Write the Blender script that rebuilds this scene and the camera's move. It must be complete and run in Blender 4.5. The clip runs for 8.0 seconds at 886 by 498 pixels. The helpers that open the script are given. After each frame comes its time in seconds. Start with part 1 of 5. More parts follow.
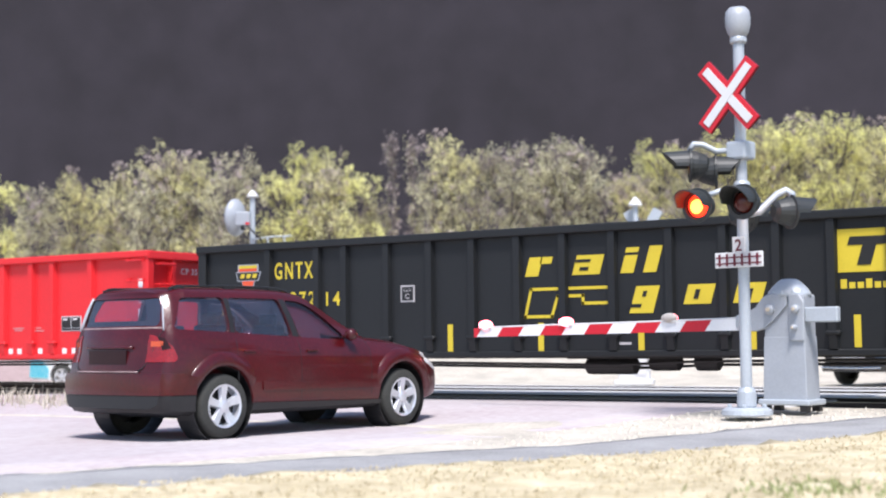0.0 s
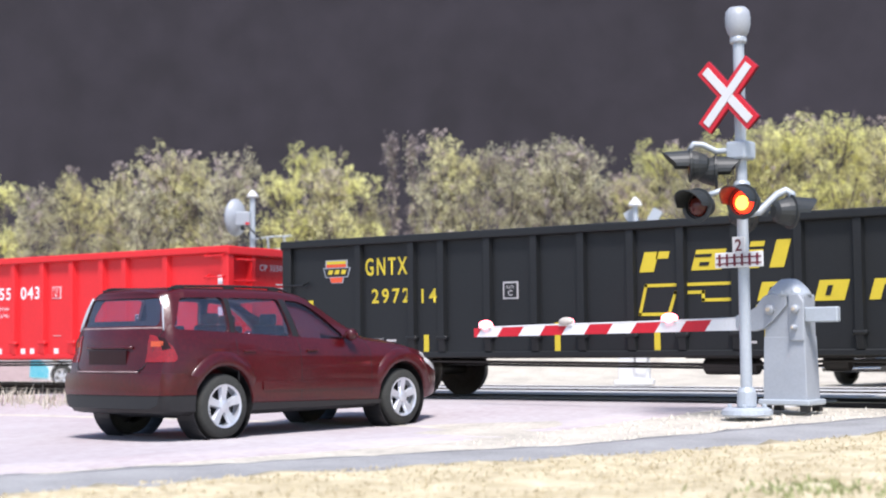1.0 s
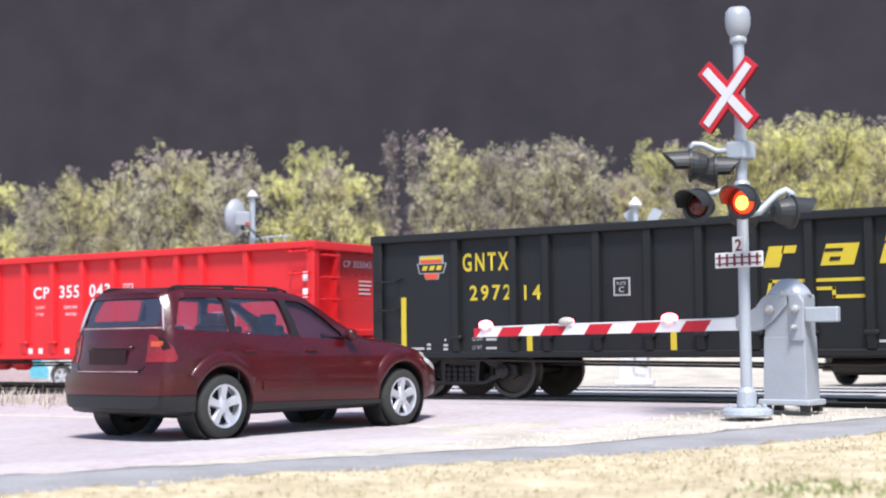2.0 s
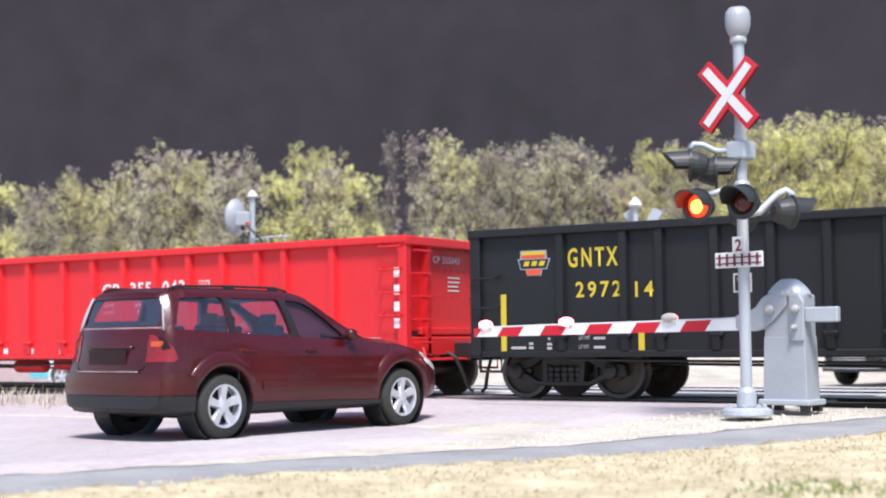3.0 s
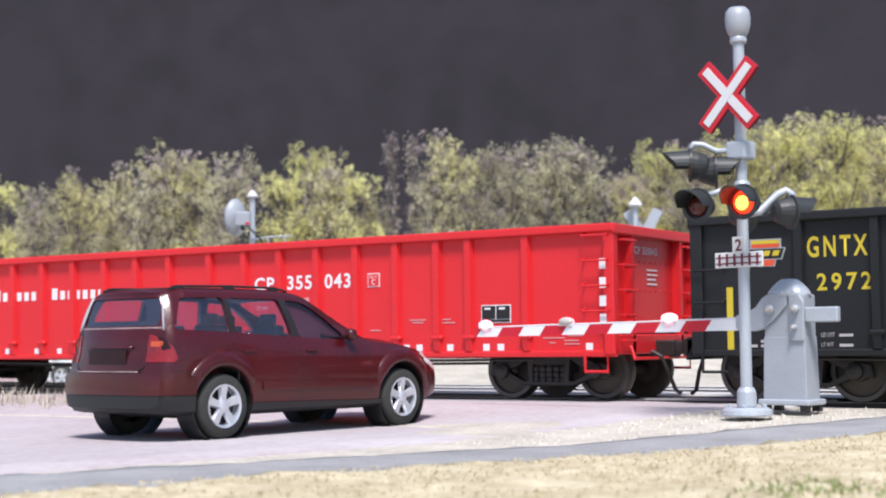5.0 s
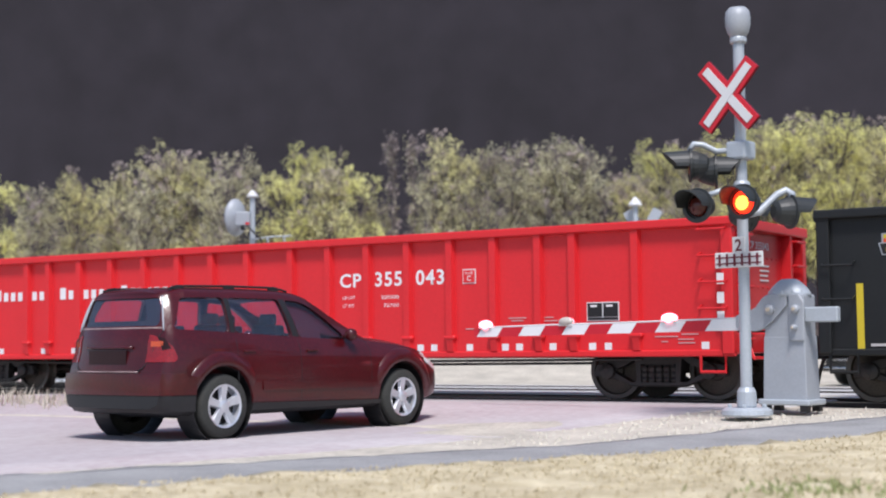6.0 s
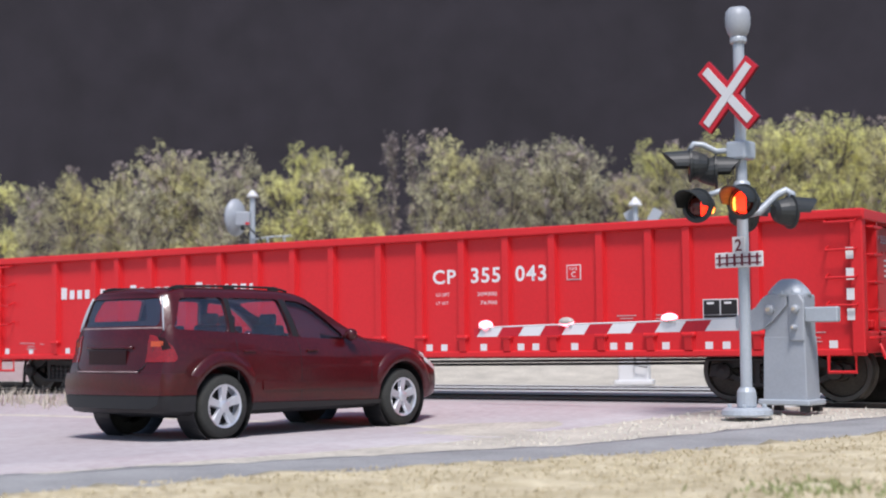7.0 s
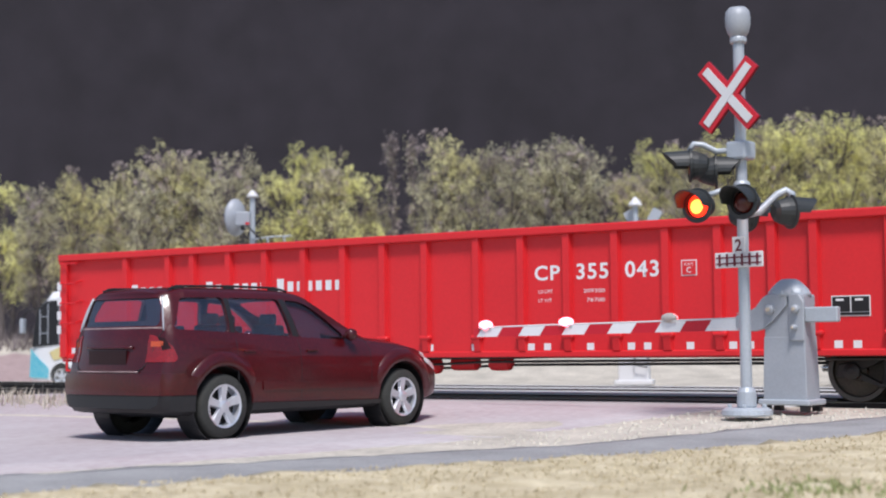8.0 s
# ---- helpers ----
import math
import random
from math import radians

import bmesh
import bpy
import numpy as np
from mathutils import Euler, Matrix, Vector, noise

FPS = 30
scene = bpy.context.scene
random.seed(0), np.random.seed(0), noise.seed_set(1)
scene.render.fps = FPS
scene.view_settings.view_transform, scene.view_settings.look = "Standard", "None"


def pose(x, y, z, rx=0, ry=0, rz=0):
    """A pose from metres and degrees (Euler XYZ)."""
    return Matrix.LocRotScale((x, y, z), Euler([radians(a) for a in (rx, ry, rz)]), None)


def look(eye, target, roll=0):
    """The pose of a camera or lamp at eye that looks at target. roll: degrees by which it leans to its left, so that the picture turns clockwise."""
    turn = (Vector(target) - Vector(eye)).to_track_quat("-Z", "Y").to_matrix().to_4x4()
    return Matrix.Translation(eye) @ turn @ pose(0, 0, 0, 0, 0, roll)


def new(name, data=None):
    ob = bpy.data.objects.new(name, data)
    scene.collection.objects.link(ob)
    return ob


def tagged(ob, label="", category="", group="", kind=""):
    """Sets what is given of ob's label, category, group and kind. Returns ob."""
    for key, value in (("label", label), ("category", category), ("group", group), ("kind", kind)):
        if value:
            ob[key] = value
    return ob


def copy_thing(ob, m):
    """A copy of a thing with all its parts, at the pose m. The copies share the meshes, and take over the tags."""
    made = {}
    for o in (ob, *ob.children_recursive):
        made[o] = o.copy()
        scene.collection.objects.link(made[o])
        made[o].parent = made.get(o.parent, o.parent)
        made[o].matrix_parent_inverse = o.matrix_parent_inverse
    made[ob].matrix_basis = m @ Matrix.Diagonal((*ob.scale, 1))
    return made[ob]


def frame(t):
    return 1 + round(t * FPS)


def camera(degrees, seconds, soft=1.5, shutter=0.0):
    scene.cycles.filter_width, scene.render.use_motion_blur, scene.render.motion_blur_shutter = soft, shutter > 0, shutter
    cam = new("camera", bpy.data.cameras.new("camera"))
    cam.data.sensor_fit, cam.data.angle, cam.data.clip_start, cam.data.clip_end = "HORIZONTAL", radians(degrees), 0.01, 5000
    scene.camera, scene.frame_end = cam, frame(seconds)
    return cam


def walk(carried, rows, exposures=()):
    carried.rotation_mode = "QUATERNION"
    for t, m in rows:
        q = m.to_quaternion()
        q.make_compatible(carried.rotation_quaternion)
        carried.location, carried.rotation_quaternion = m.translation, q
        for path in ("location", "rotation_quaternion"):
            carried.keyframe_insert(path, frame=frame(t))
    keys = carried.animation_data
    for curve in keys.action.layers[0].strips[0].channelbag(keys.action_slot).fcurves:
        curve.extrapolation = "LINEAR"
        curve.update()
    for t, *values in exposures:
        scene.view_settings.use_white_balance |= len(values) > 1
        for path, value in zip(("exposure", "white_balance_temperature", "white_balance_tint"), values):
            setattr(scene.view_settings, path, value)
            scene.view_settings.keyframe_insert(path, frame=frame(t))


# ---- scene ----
# A model railway at 1:87: lengths below are full-size metres, scaled by K where meshes and poses are made.
K = 1 / 87.0


def at(x, y, z, rx=0, ry=0, rz=0):
    return pose(x * K, y * K, z * K, rx, ry, rz)


# ---- camera ----
cam = camera(33.853, 8.0, soft=2.0)
EYE = Vector((0, -18.6 * K, 0.858 * K))
cam.data.dof.use_dof, cam.data.dof.focus_distance, cam.data.dof.aperture_fstop = True, 18.5 * K, 92.0
AIM = (EYE.x - 0.539678, EYE.y + 0.839422, EYE.z + 0.064123)
walk(cam, [(0.0, look(EYE, AIM, -0.6216)), (8.0, look(EYE, AIM, -0.6216))], [(0.0, 0.66, 6350, 14), (1.7, 0.64, 6350, 14), (4.5, 0.55, 6350, 14), (5.8, 0.2, 6350, 14), (6.5, 0.1, 6350, 14), (8.0, 0.05, 6350, 14)])

# ---- light ----
SUN_UP, SUN_ROUND = 60, 142
world = bpy.data.worlds.new("world")
scene.world = world
world.use_nodes = True
wn = world.node_tree
sky = wn.nodes.new("ShaderNodeTexSky")
sky.sky_type, sky.sun_disc = "NISHITA", False
sky.sun_elevation, sky.sun_rotation = radians(SUN_UP), radians(SUN_ROUND)
wn.links.new(sky.outputs[0], wn.nodes["Background"].inputs[0])
wn.nodes["Background"].inputs[1].default_value = 0.13
sun = new("sun", bpy.data.lights.new("sun", "SUN"))
sun.data.energy, sun.data.angle, sun.data.color = 3.6, radians(14), (1.0, 0.97, 0.93)
a, e = radians(SUN_ROUND), radians(SUN_UP)
sun.matrix_world = look((math.sin(a) * math.cos(e), math.cos(a) * math.cos(e), math.sin(e)), (0, 0, 0))


# ---- materials ----
def material(name, color, rough=0.6, metal=0.0, vary=0.15, scale=3.0, bump=0.0, fine=40.0, spec=0.5, coat=0.0, dark=None, glow=0.0, rand=0.0):
    """Base colour broken by a large and a small noise (scales per full-size metre), with fine relief."""
    m = bpy.data.materials.new(name)
    m.use_nodes = True
    n, l = m.node_tree.nodes, m.node_tree.links
    b = n["Principled BSDF"]
    b.inputs["Roughness"].default_value = rough
    b.inputs["Metallic"].default_value = metal
    b.inputs["Specular IOR Level"].default_value = spec
    b.inputs["Coat Weight"].default_value = coat
    b.inputs["Coat Roughness"].default_value = 0.08
    if glow:
        b.inputs["Emission Color"].default_value = (*color, 1)
        b.inputs["Emission Strength"].default_value = glow
    co = n.new("ShaderNodeTexCoord")
    mp = n.new("ShaderNodeMapping")
    mp.inputs["Scale"].default_value = (87, 87, 87)
    l.new(co.outputs["Object"], mp.inputs[0])
    big, small = n.new("ShaderNodeTexNoise"), n.new("ShaderNodeTexNoise")
    for t, s in ((big, scale), (small, fine)):
        t.inputs["Scale"].default_value = s
        t.inputs["Detail"].default_value = 6
        l.new(mp.outputs[0], t.inputs["Vector"])
    mix = n.new("ShaderNodeMix")
    mix.data_type = "RGBA"
    add = n.new("ShaderNodeMath")
    add.operation = "ADD"
    l.new(big.outputs[0], add.inputs[0])
    l.new(small.outputs[0], add.inputs[1])
    rng = n.new("ShaderNodeMapRange")
    rng.inputs["From Min"].default_value, rng.inputs["From Max"].default_value = 0.7, 1.3
    l.new(add.outputs[0], rng.inputs["Value"])
    fac = rng.outputs[0]
    if rand:
        info = n.new("ShaderNodeObjectInfo")
        r = n.new("ShaderNodeMath")
        r.operation = "MULTIPLY_ADD"
        l.new(info.outputs["Random"], r.inputs[0])
        r.inputs[1].default_value = rand
        l.new(fac, r.inputs[2])
        fac = r.outputs[0]
    l.new(fac, mix.inputs["Factor"])
    low = dark or tuple(c * (1 - 2 * vary) for c in color)
    mix.inputs["A"].default_value = (*low, 1)
    mix.inputs["B"].default_value = (*color, 1)
    l.new(mix.outputs["Result"], b.inputs["Base Color"])
    if bump:
        bp = n.new("ShaderNodeBump")
        bp.inputs["Strength"].default_value = bump
        bp.inputs["Distance"].default_value = 0.03 * K
        l.new(small.outputs[0], bp.inputs["Height"])
        l.new(bp.outputs[0], b.inputs["Normal"])
    return m


M_GRAVEL = material("gravel", (0.62, 0.57, 0.48), 0.95, vary=0.22, scale=1.2, fine=14, bump=0.6)
M_ROAD = material("road_concrete", (0.49, 0.458, 0.462), 0.9, scale=0.4, fine=9, bump=0.25, dark=(0.38, 0.318, 0.328))
M_ASPHALT = material("grey_asphalt", (0.36, 0.358, 0.355), 0.95, vary=0.2, scale=1.2, fine=40, bump=0.4)
M_BACK = material("dark_backdrop", (0.0285, 0.0242, 0.0325), 0.95, vary=0.2, scale=0.07, fine=0.5)
M_RED = material("red_paint", (0.68, 0.022, 0.027), 0.45, vary=0.05, scale=1.0, fine=20, spec=0.4)
M_BLACK = material("charcoal_paint", (0.0115, 0.0128, 0.014), 0.5, vary=0.12, scale=1.0, fine=20, spec=0.4)
M_MAROON = material("maroon_car_paint", (0.074, 0.0038, 0.0064), 0.30, vary=0.22, scale=1.6, fine=25, bump=0.08, spec=0.33, coat=0.4)
M_TAN = material("dry_turf", (0.64, 0.56, 0.385), 0.95, scale=1.8, fine=7, bump=1.0, dark=(0.38, 0.315, 0.19))
M_GREEN = material("green_grass", (0.3, 0.34, 0.14), 0.9, vary=0.2)
M_BALLAST = material("ballast", (0.16, 0.15, 0.145), 0.95, vary=0.25, scale=2, fine=16, bump=0.8)
M_RAIL = material("weathered_rail", (0.045, 0.038, 0.034), 0.55, metal=0.4, vary=0.2)
M_RAILTOP = material("polished_rail_head", (0.5, 0.5, 0.5), 0.3, metal=1.0, vary=0.1)
M_TIE = material("dark_timber", (0.06, 0.05, 0.042), 0.9, vary=0.25, fine=25, bump=0.4, rand=0.4)
M_PANEL = material("crossing_concrete", (0.6, 0.6, 0.6), 0.9, vary=0.1, fine=25, rand=0.3)
M_UNDER = material("grimy_black", (0.028, 0.025, 0.024), 0.55, vary=0.3)
M_WHEEL = material("dark_wheel_steel", (0.085, 0.072, 0.058), 0.5, metal=0.25, vary=0.3, scale=2)
M_TREAD = material("worn_tread_steel", (0.1, 0.095, 0.09), 0.4, metal=0.8, vary=0.1)
M_YELLOW = material("yellow_lettering", (0.62, 0.48, 0.03), 0.5, vary=0.06)
M_WHITE = material("white_lettering", (0.78, 0.78, 0.78), 0.5, vary=0.05)
M_PRINT = material("faded_print", (0.5, 0.48, 0.48), 0.5, vary=0.1)
M_PRINTR = material("faded_print_on_red", (0.62, 0.34, 0.34), 0.5, vary=0.1)
M_ARMW = material("arm_white", (0.84, 0.84, 0.84), 0.5, vary=0.04)
M_SHIELD = material("orange_red_herald", (0.7, 0.09, 0.03), 0.5, vary=0.06)
M_INK = material("black_ink", (0.012, 0.012, 0.012), 0.5)
M_TRIM = material("black_plastic", (0.015, 0.015, 0.016), 0.5, vary=0.15)
M_TYRE = material("tyre_rubber", (0.04, 0.041, 0.036), 0.8, vary=0.2, fine=30, bump=0.2)
M_RIM = material("silver_alloy", (0.7, 0.72, 0.76), 0.3, metal=0.6, vary=0.06)
M_TAIL = material("red_lamp_plastic", (0.30, 0.010, 0.010), 0.2, vary=0.25, scale=4, coat=0.5)
M_TAILDK = material("dark_lamp_plastic", (0.022, 0.004, 0.005), 0.45, vary=0.1, spec=0.3)
M_AMBER = material("orange_lamp_plastic", (0.55, 0.07, 0.012), 0.2, vary=0.1, coat=0.5)
M_PALE_EDGE = material("pale_edge", (0.42, 0.30, 0.29), 0.4, vary=0.3, fine=25)
M_CLEAR = material("clear_lamp_plastic", (0.7, 0.7, 0.68), 0.2, coat=0.5)
M_SILVER = material("silver_paint", (0.45, 0.49, 0.53), 0.42, metal=0.15, vary=0.06, scale=4, fine=30, bump=0.05)
M_GREYP = material("grey_cast_metal", (0.38, 0.405, 0.44), 0.5, metal=0.1, vary=0.06, scale=3, fine=30, bump=0.03)
M_PIVOT = material("tan_bolt", (0.55, 0.47, 0.36), 0.5, vary=0.1)
M_SIGNDK = material("dark_red_paint", (0.16, 0.015, 0.03), 0.5)
M_SIGNW = material("sign_white", (0.68, 0.68, 0.68), 0.5, vary=0.04)
M_SIGNR = material("sign_red", (0.6, 0.015, 0.03), 0.45, vary=0.06)
M_HOOD = material("dark_lamp_hood", (0.03, 0.034, 0.035), 0.5, vary=0.15)
M_DARKLENS = material("unlit_red_lens", (0.08, 0.012, 0.008), 0.2, vary=0.1)
M_LIT = material("lit_red_lamp", (1.0, 0.025, 0.006), 0.4, glow=3.2)
M_CORE = material("lit_lamp_core", (1.0, 0.24, 0.03), 0.4, glow=6.0)
M_ARMLIT = material("lit_arm_lamp", (1.0, 0.16, 0.2), 0.4, glow=7.0)
M_ARMOFF = material("unlit_arm_lamp", (0.62, 0.56, 0.5), 0.3)
M_BARK = material("grey_bark", (0.13, 0.11, 0.105), 0.9, vary=0.2, scale=3, fine=20)
M_TWIG = material("mauve_twigs", (0.25, 0.21, 0.205), 0.9, vary=0.25, scale=1.5)
M_WEED = material("bleached_grass", (0.6, 0.54, 0.44), 0.9, vary=0.2)
M_BUSW = material("white_bus_paint", (0.78, 0.79, 0.8), 0.25, vary=0.03, coat=0.4)
M_BUSB = material("teal_bus_stripe", (0.05, 0.4, 0.55), 0.25, coat=0.4, dark=(0.3, 0.6, 0.62), scale=1.2)
M_BUSY = material("pale_yellow_bus_stripe", (0.72, 0.62, 0.3), 0.3, vary=0.1, coat=0.3)
M_DARKCAR = material("black_car_paint", (0.01, 0.01, 0.011), 0.2, coat=0.7)
M_CHROME = material("chrome", (0.8, 0.8, 0.8), 0.12, metal=1.0, vary=0.03)
M_PINK = material("pink_rock_verge", (0.42, 0.31, 0.3), 0.95, vary=0.15, fine=12, bump=0.5)


def leaf_material(name, light, dark):
    m = material(name, light, 0.8, vary=0.2, scale=0.7, fine=2.6, dark=dark, spec=0.2, rand=0.3)
    n, l = m.node_tree.nodes, m.node_tree.links
    b = n["Principled BSDF"]
    tr = n.new("ShaderNodeBsdfTranslucent")
    tr.inputs["Color"].default_value = (*light, 1)
    mx = n.new("ShaderNodeMixShader")
    mx.inputs[0].default_value = 0.44
    l.new(b.outputs[0], mx.inputs[1])
    l.new(tr.outputs[0], mx.inputs[2])
    l.new(mx.outputs[0], n["Material Output"].inputs[0])
    return m


LEAVES = [leaf_material("spring_foliage", (0.90, 0.865, 0.46), (0.56, 0.52, 0.36)),
          leaf_material("olive_foliage", (0.72, 0.695, 0.44), (0.435, 0.40, 0.32)),
          leaf_material("bright_foliage", (0.98, 0.965, 0.45), (0.71, 0.685, 0.37))]
M_DRY = leaf_material("dry_mauve_leaves", (0.62, 0.53, 0.5), (0.42, 0.35, 0.34))


def glass_material(name, color, mixin):
    m = bpy.data.materials.new(name)
    m.use_nodes = True
    n, l = m.node_tree.nodes, m.node_tree.links
    n.remove(n["Principled BSDF"])
    clear, gloss, mx = n.new("ShaderNodeBsdfTransparent"), n.new("ShaderNodeBsdfGlossy"), n.new("ShaderNodeMixShader")
    clear.inputs[0].default_value = (*color, 1)
    gloss.inputs["Roughness"].default_value = 0.22
    mx.inputs[0].default_value = mixin
    l.new(clear.outputs[0], mx.inputs[1])
    l.new(gloss.outputs[0], mx.inputs[2])
    l.new(mx.outputs[0], n["Material Output"].inputs[0])
    return m


M_GLASS = glass_material("tinted_glass", (0.91, 0.88, 0.94), 0.10)
# ---- mesh tools ----
def box(bm, x0, x1, y0, y1, z0, z1):
    """A box into bm; gives its vertices."""
    v = bmesh.ops.create_cube(bm, size=1)["verts"]
    for p in v:
        p.co = Vector(((x0 + x1) / 2 + p.co.x * (x1 - x0), (y0 + y1) / 2 + p.co.y * (y1 - y0), (z0 + z1) / 2 + p.co.z * (z1 - z0)))
    return v


def part(name, bm, mat, parent=None, label="", smooth=False):
    """One mesh object out of bm (full-size metres), under parent."""
    bmesh.ops.scale(bm, vec=(K, K, K), verts=bm.verts)
    bmesh.ops.recalc_face_normals(bm, faces=bm.faces)
    me = bpy.data.meshes.new(name)
    bm.to_mesh(me)
    bm.free()
    if smooth:
        for p in me.polygons:
            p.use_smooth = True
    if mat:
        me.materials.append(mat)
    ob = new(name, me)
    if parent:
        ob.parent = parent
    if label:
        tagged(ob, label)
    return ob


def bevel(bm, width=0.02, segments=2):
    bmesh.ops.bevel(bm, geom=bm.edges[:], offset=width, segments=segments, affect="EDGES", profile=0.5, clamp_overlap=True)
    return bm


def rbox(x0, x1, y0, y1, z0, z1, width=0.02, segments=1):
    bm = bmesh.new()
    box(bm, x0, x1, y0, y1, z0, z1)
    return bevel(bm, width, segments) if width else bm


def tube(bm, points, radius, sides=8):
    """A round bar along points; radius may be a list."""
    rings = []
    pts = [Vector(p) for p in points]
    for i, p in enumerate(pts):
        d = (pts[min(i + 1, len(pts) - 1)] - pts[max(i - 1, 0)]).normalized()
        u = d.cross(Vector((0.31, 0.17, 0.93))).normalized()
        v = d.cross(u)
        r = radius[i] if isinstance(radius, (list, tuple)) else radius
        rings.append([bm.verts.new(p + r * (math.cos(k * math.tau / sides) * u + math.sin(k * math.tau / sides) * v)) for k in range(sides)])
    for a, b in zip(rings, rings[1:]):
        for k in range(sides):
            bm.faces.new((a[k], a[(k + 1) % sides], b[(k + 1) % sides], b[k]))
    bm.faces.new(rings[0][::-1])
    bm.faces.new(rings[-1])
    return bm


def lathe(bm, profile, axis="z", sides=24, at_point=(0, 0, 0), caps=True):
    """A body turned from (radius, height) pairs round an axis."""
    rings = []
    o = Vector(at_point)
    for r, h in profile:
        ring = []
        for k in range(sides):
            c, s = r * math.cos(k * math.tau / sides), r * math.sin(k * math.tau / sides)
            p = {"z": (c, s, h), "y": (c, h, s), "x": (h, c, s)}[axis]
            ring.append(bm.verts.new(o + Vector(p)))
        rings.append(ring)
    for a, b in zip(rings, rings[1:]):
        for k in range(sides):
            bm.faces.new((a[k], a[(k + 1) % sides], b[(k + 1) % sides], b[k]))
    if caps:
        bm.faces.new(rings[0][::-1])
        bm.faces.new(rings[-1])
    return bm


def plate(bm, outline, y0, y1):
    """A plate with an outline in (x, z), from y0 to y1."""
    a = [bm.verts.new((x, y0, z)) for x, z in outline]
    b = [bm.verts.new((x, y1, z)) for x, z in outline]
    n = len(a)
    bm.faces.new(a)
    bm.faces.new(b[::-1])
    for k in range(n):
        bm.faces.new((a[k], a[(k + 1) % n], b[(k + 1) % n], b[k]))
    return bm


def loft(bm, sections, close=True):
    """Skin over rings of equal count."""
    rings = [[bm.verts.new(p) for p in s] for s in sections]
    n = len(rings[0])
    for a, b in zip(rings, rings[1:]):
        for k in range(n):
            bm.faces.new((a[k], a[(k + 1) % n], b[(k + 1) % n], b[k]))
    if close:
        bm.faces.new(rings[0][::-1])
        bm.faces.new(rings[-1])
    return bm


def lettering(name, words, x0, x1, z0, z1, y, mat, parent, bold=0.0, gap=1.0):
    """Painted words that fill x0..x1, z0..z1 on a face towards -y; gap spreads the letters."""
    cu = bpy.data.curves.new(name, "FONT")
    cu.body, cu.offset, cu.resolution_u, cu.space_character = words, bold, 3, gap
    tmp = bpy.data.objects.new(name, cu)
    scene.collection.objects.link(tmp)
    me = bpy.data.meshes.new_from_object(tmp.evaluated_get(bpy.context.evaluated_depsgraph_get()))
    bpy.data.objects.remove(tmp)
    xs, zs = [v.co.x for v in me.vertices], [v.co.y for v in me.vertices]
    for v in me.vertices:
        u, w = (v.co.x - min(xs)) / (max(xs) - min(xs)), (v.co.y - min(zs)) / (max(zs) - min(zs))
        v.co = Vector((x0 + u * (x1 - x0), y, z0 + w * (z1 - z0))) * K
    me.materials.append(mat)
    ob = new(name, me)
    ob.parent = parent
    return ob


def carve(ob, cutter_bm, how="DIFFERENCE"):
    """Cuts a mesh by a closed bmesh, or keeps what lies inside it, and drops the cutter."""
    bmesh.ops.scale(cutter_bm, vec=(K, K, K), verts=cutter_bm.verts)
    bmesh.ops.recalc_face_normals(cutter_bm, faces=cutter_bm.faces)
    me = bpy.data.meshes.new("cutter")
    cutter_bm.to_mesh(me)
    cutter_bm.free()
    tool = bpy.data.objects.new("cutter", me)
    scene.collection.objects.link(tool)
    bpy.context.view_layer.update()
    tool.matrix_world = ob.matrix_world.copy()
    mod = ob.modifiers.new("cut", "BOOLEAN")
    mod.operation, mod.object, mod.solver = how, tool, "EXACT"
    bpy.context.view_layer.update()
    done = bpy.data.meshes.new_from_object(ob.evaluated_get(bpy.context.evaluated_depsgraph_get()))
    ob.modifiers.remove(mod)
    ob.data = done
    bpy.data.objects.remove(tool)


ROAD = 76.0                      # heading of the road, degrees from the track
HX, HY = math.cos(radians(ROAD)), math.sin(radians(ROAD))
VIEW = (-0.5408, 0.8412)         # level direction from the viewer to the woods
SIDE = (0.8412, 0.5408)


def spot(depth, across):
    """A place on the plan, metres out from the viewer and across to the right."""
    return VIEW[0] * depth + SIDE[0] * across, -18.6 + VIEW[1] * depth + SIDE[1] * across


# ---- ground, road and tracks ----
def ground_height(x, y):
    """Level with the rails at the crossing, falling to the road in front and behind, rising to the woods."""
    d = VIEW[0] * x + VIEW[1] * (y + 18.6)
    if y < -1.2:
        lane = min(1.0, max(0.0, 0.3 - 0.6 * ((x + 9.42) * HY - (y + 10.46) * HX)))
        return -0.15 * min(1, (-1.2 - y) / (4.5 - 2.2 * lane))
    z = 0.0 if y < 7.5 else -0.25 * min(1, (y - 7.5) / 2.5)
    if -0.1 < y < 7.4 and not -21.2 < x < -5.2:
        z = -0.13
    if d > 43:
        z += 1.45 * min(1, (d - 43) / 11)
    return z


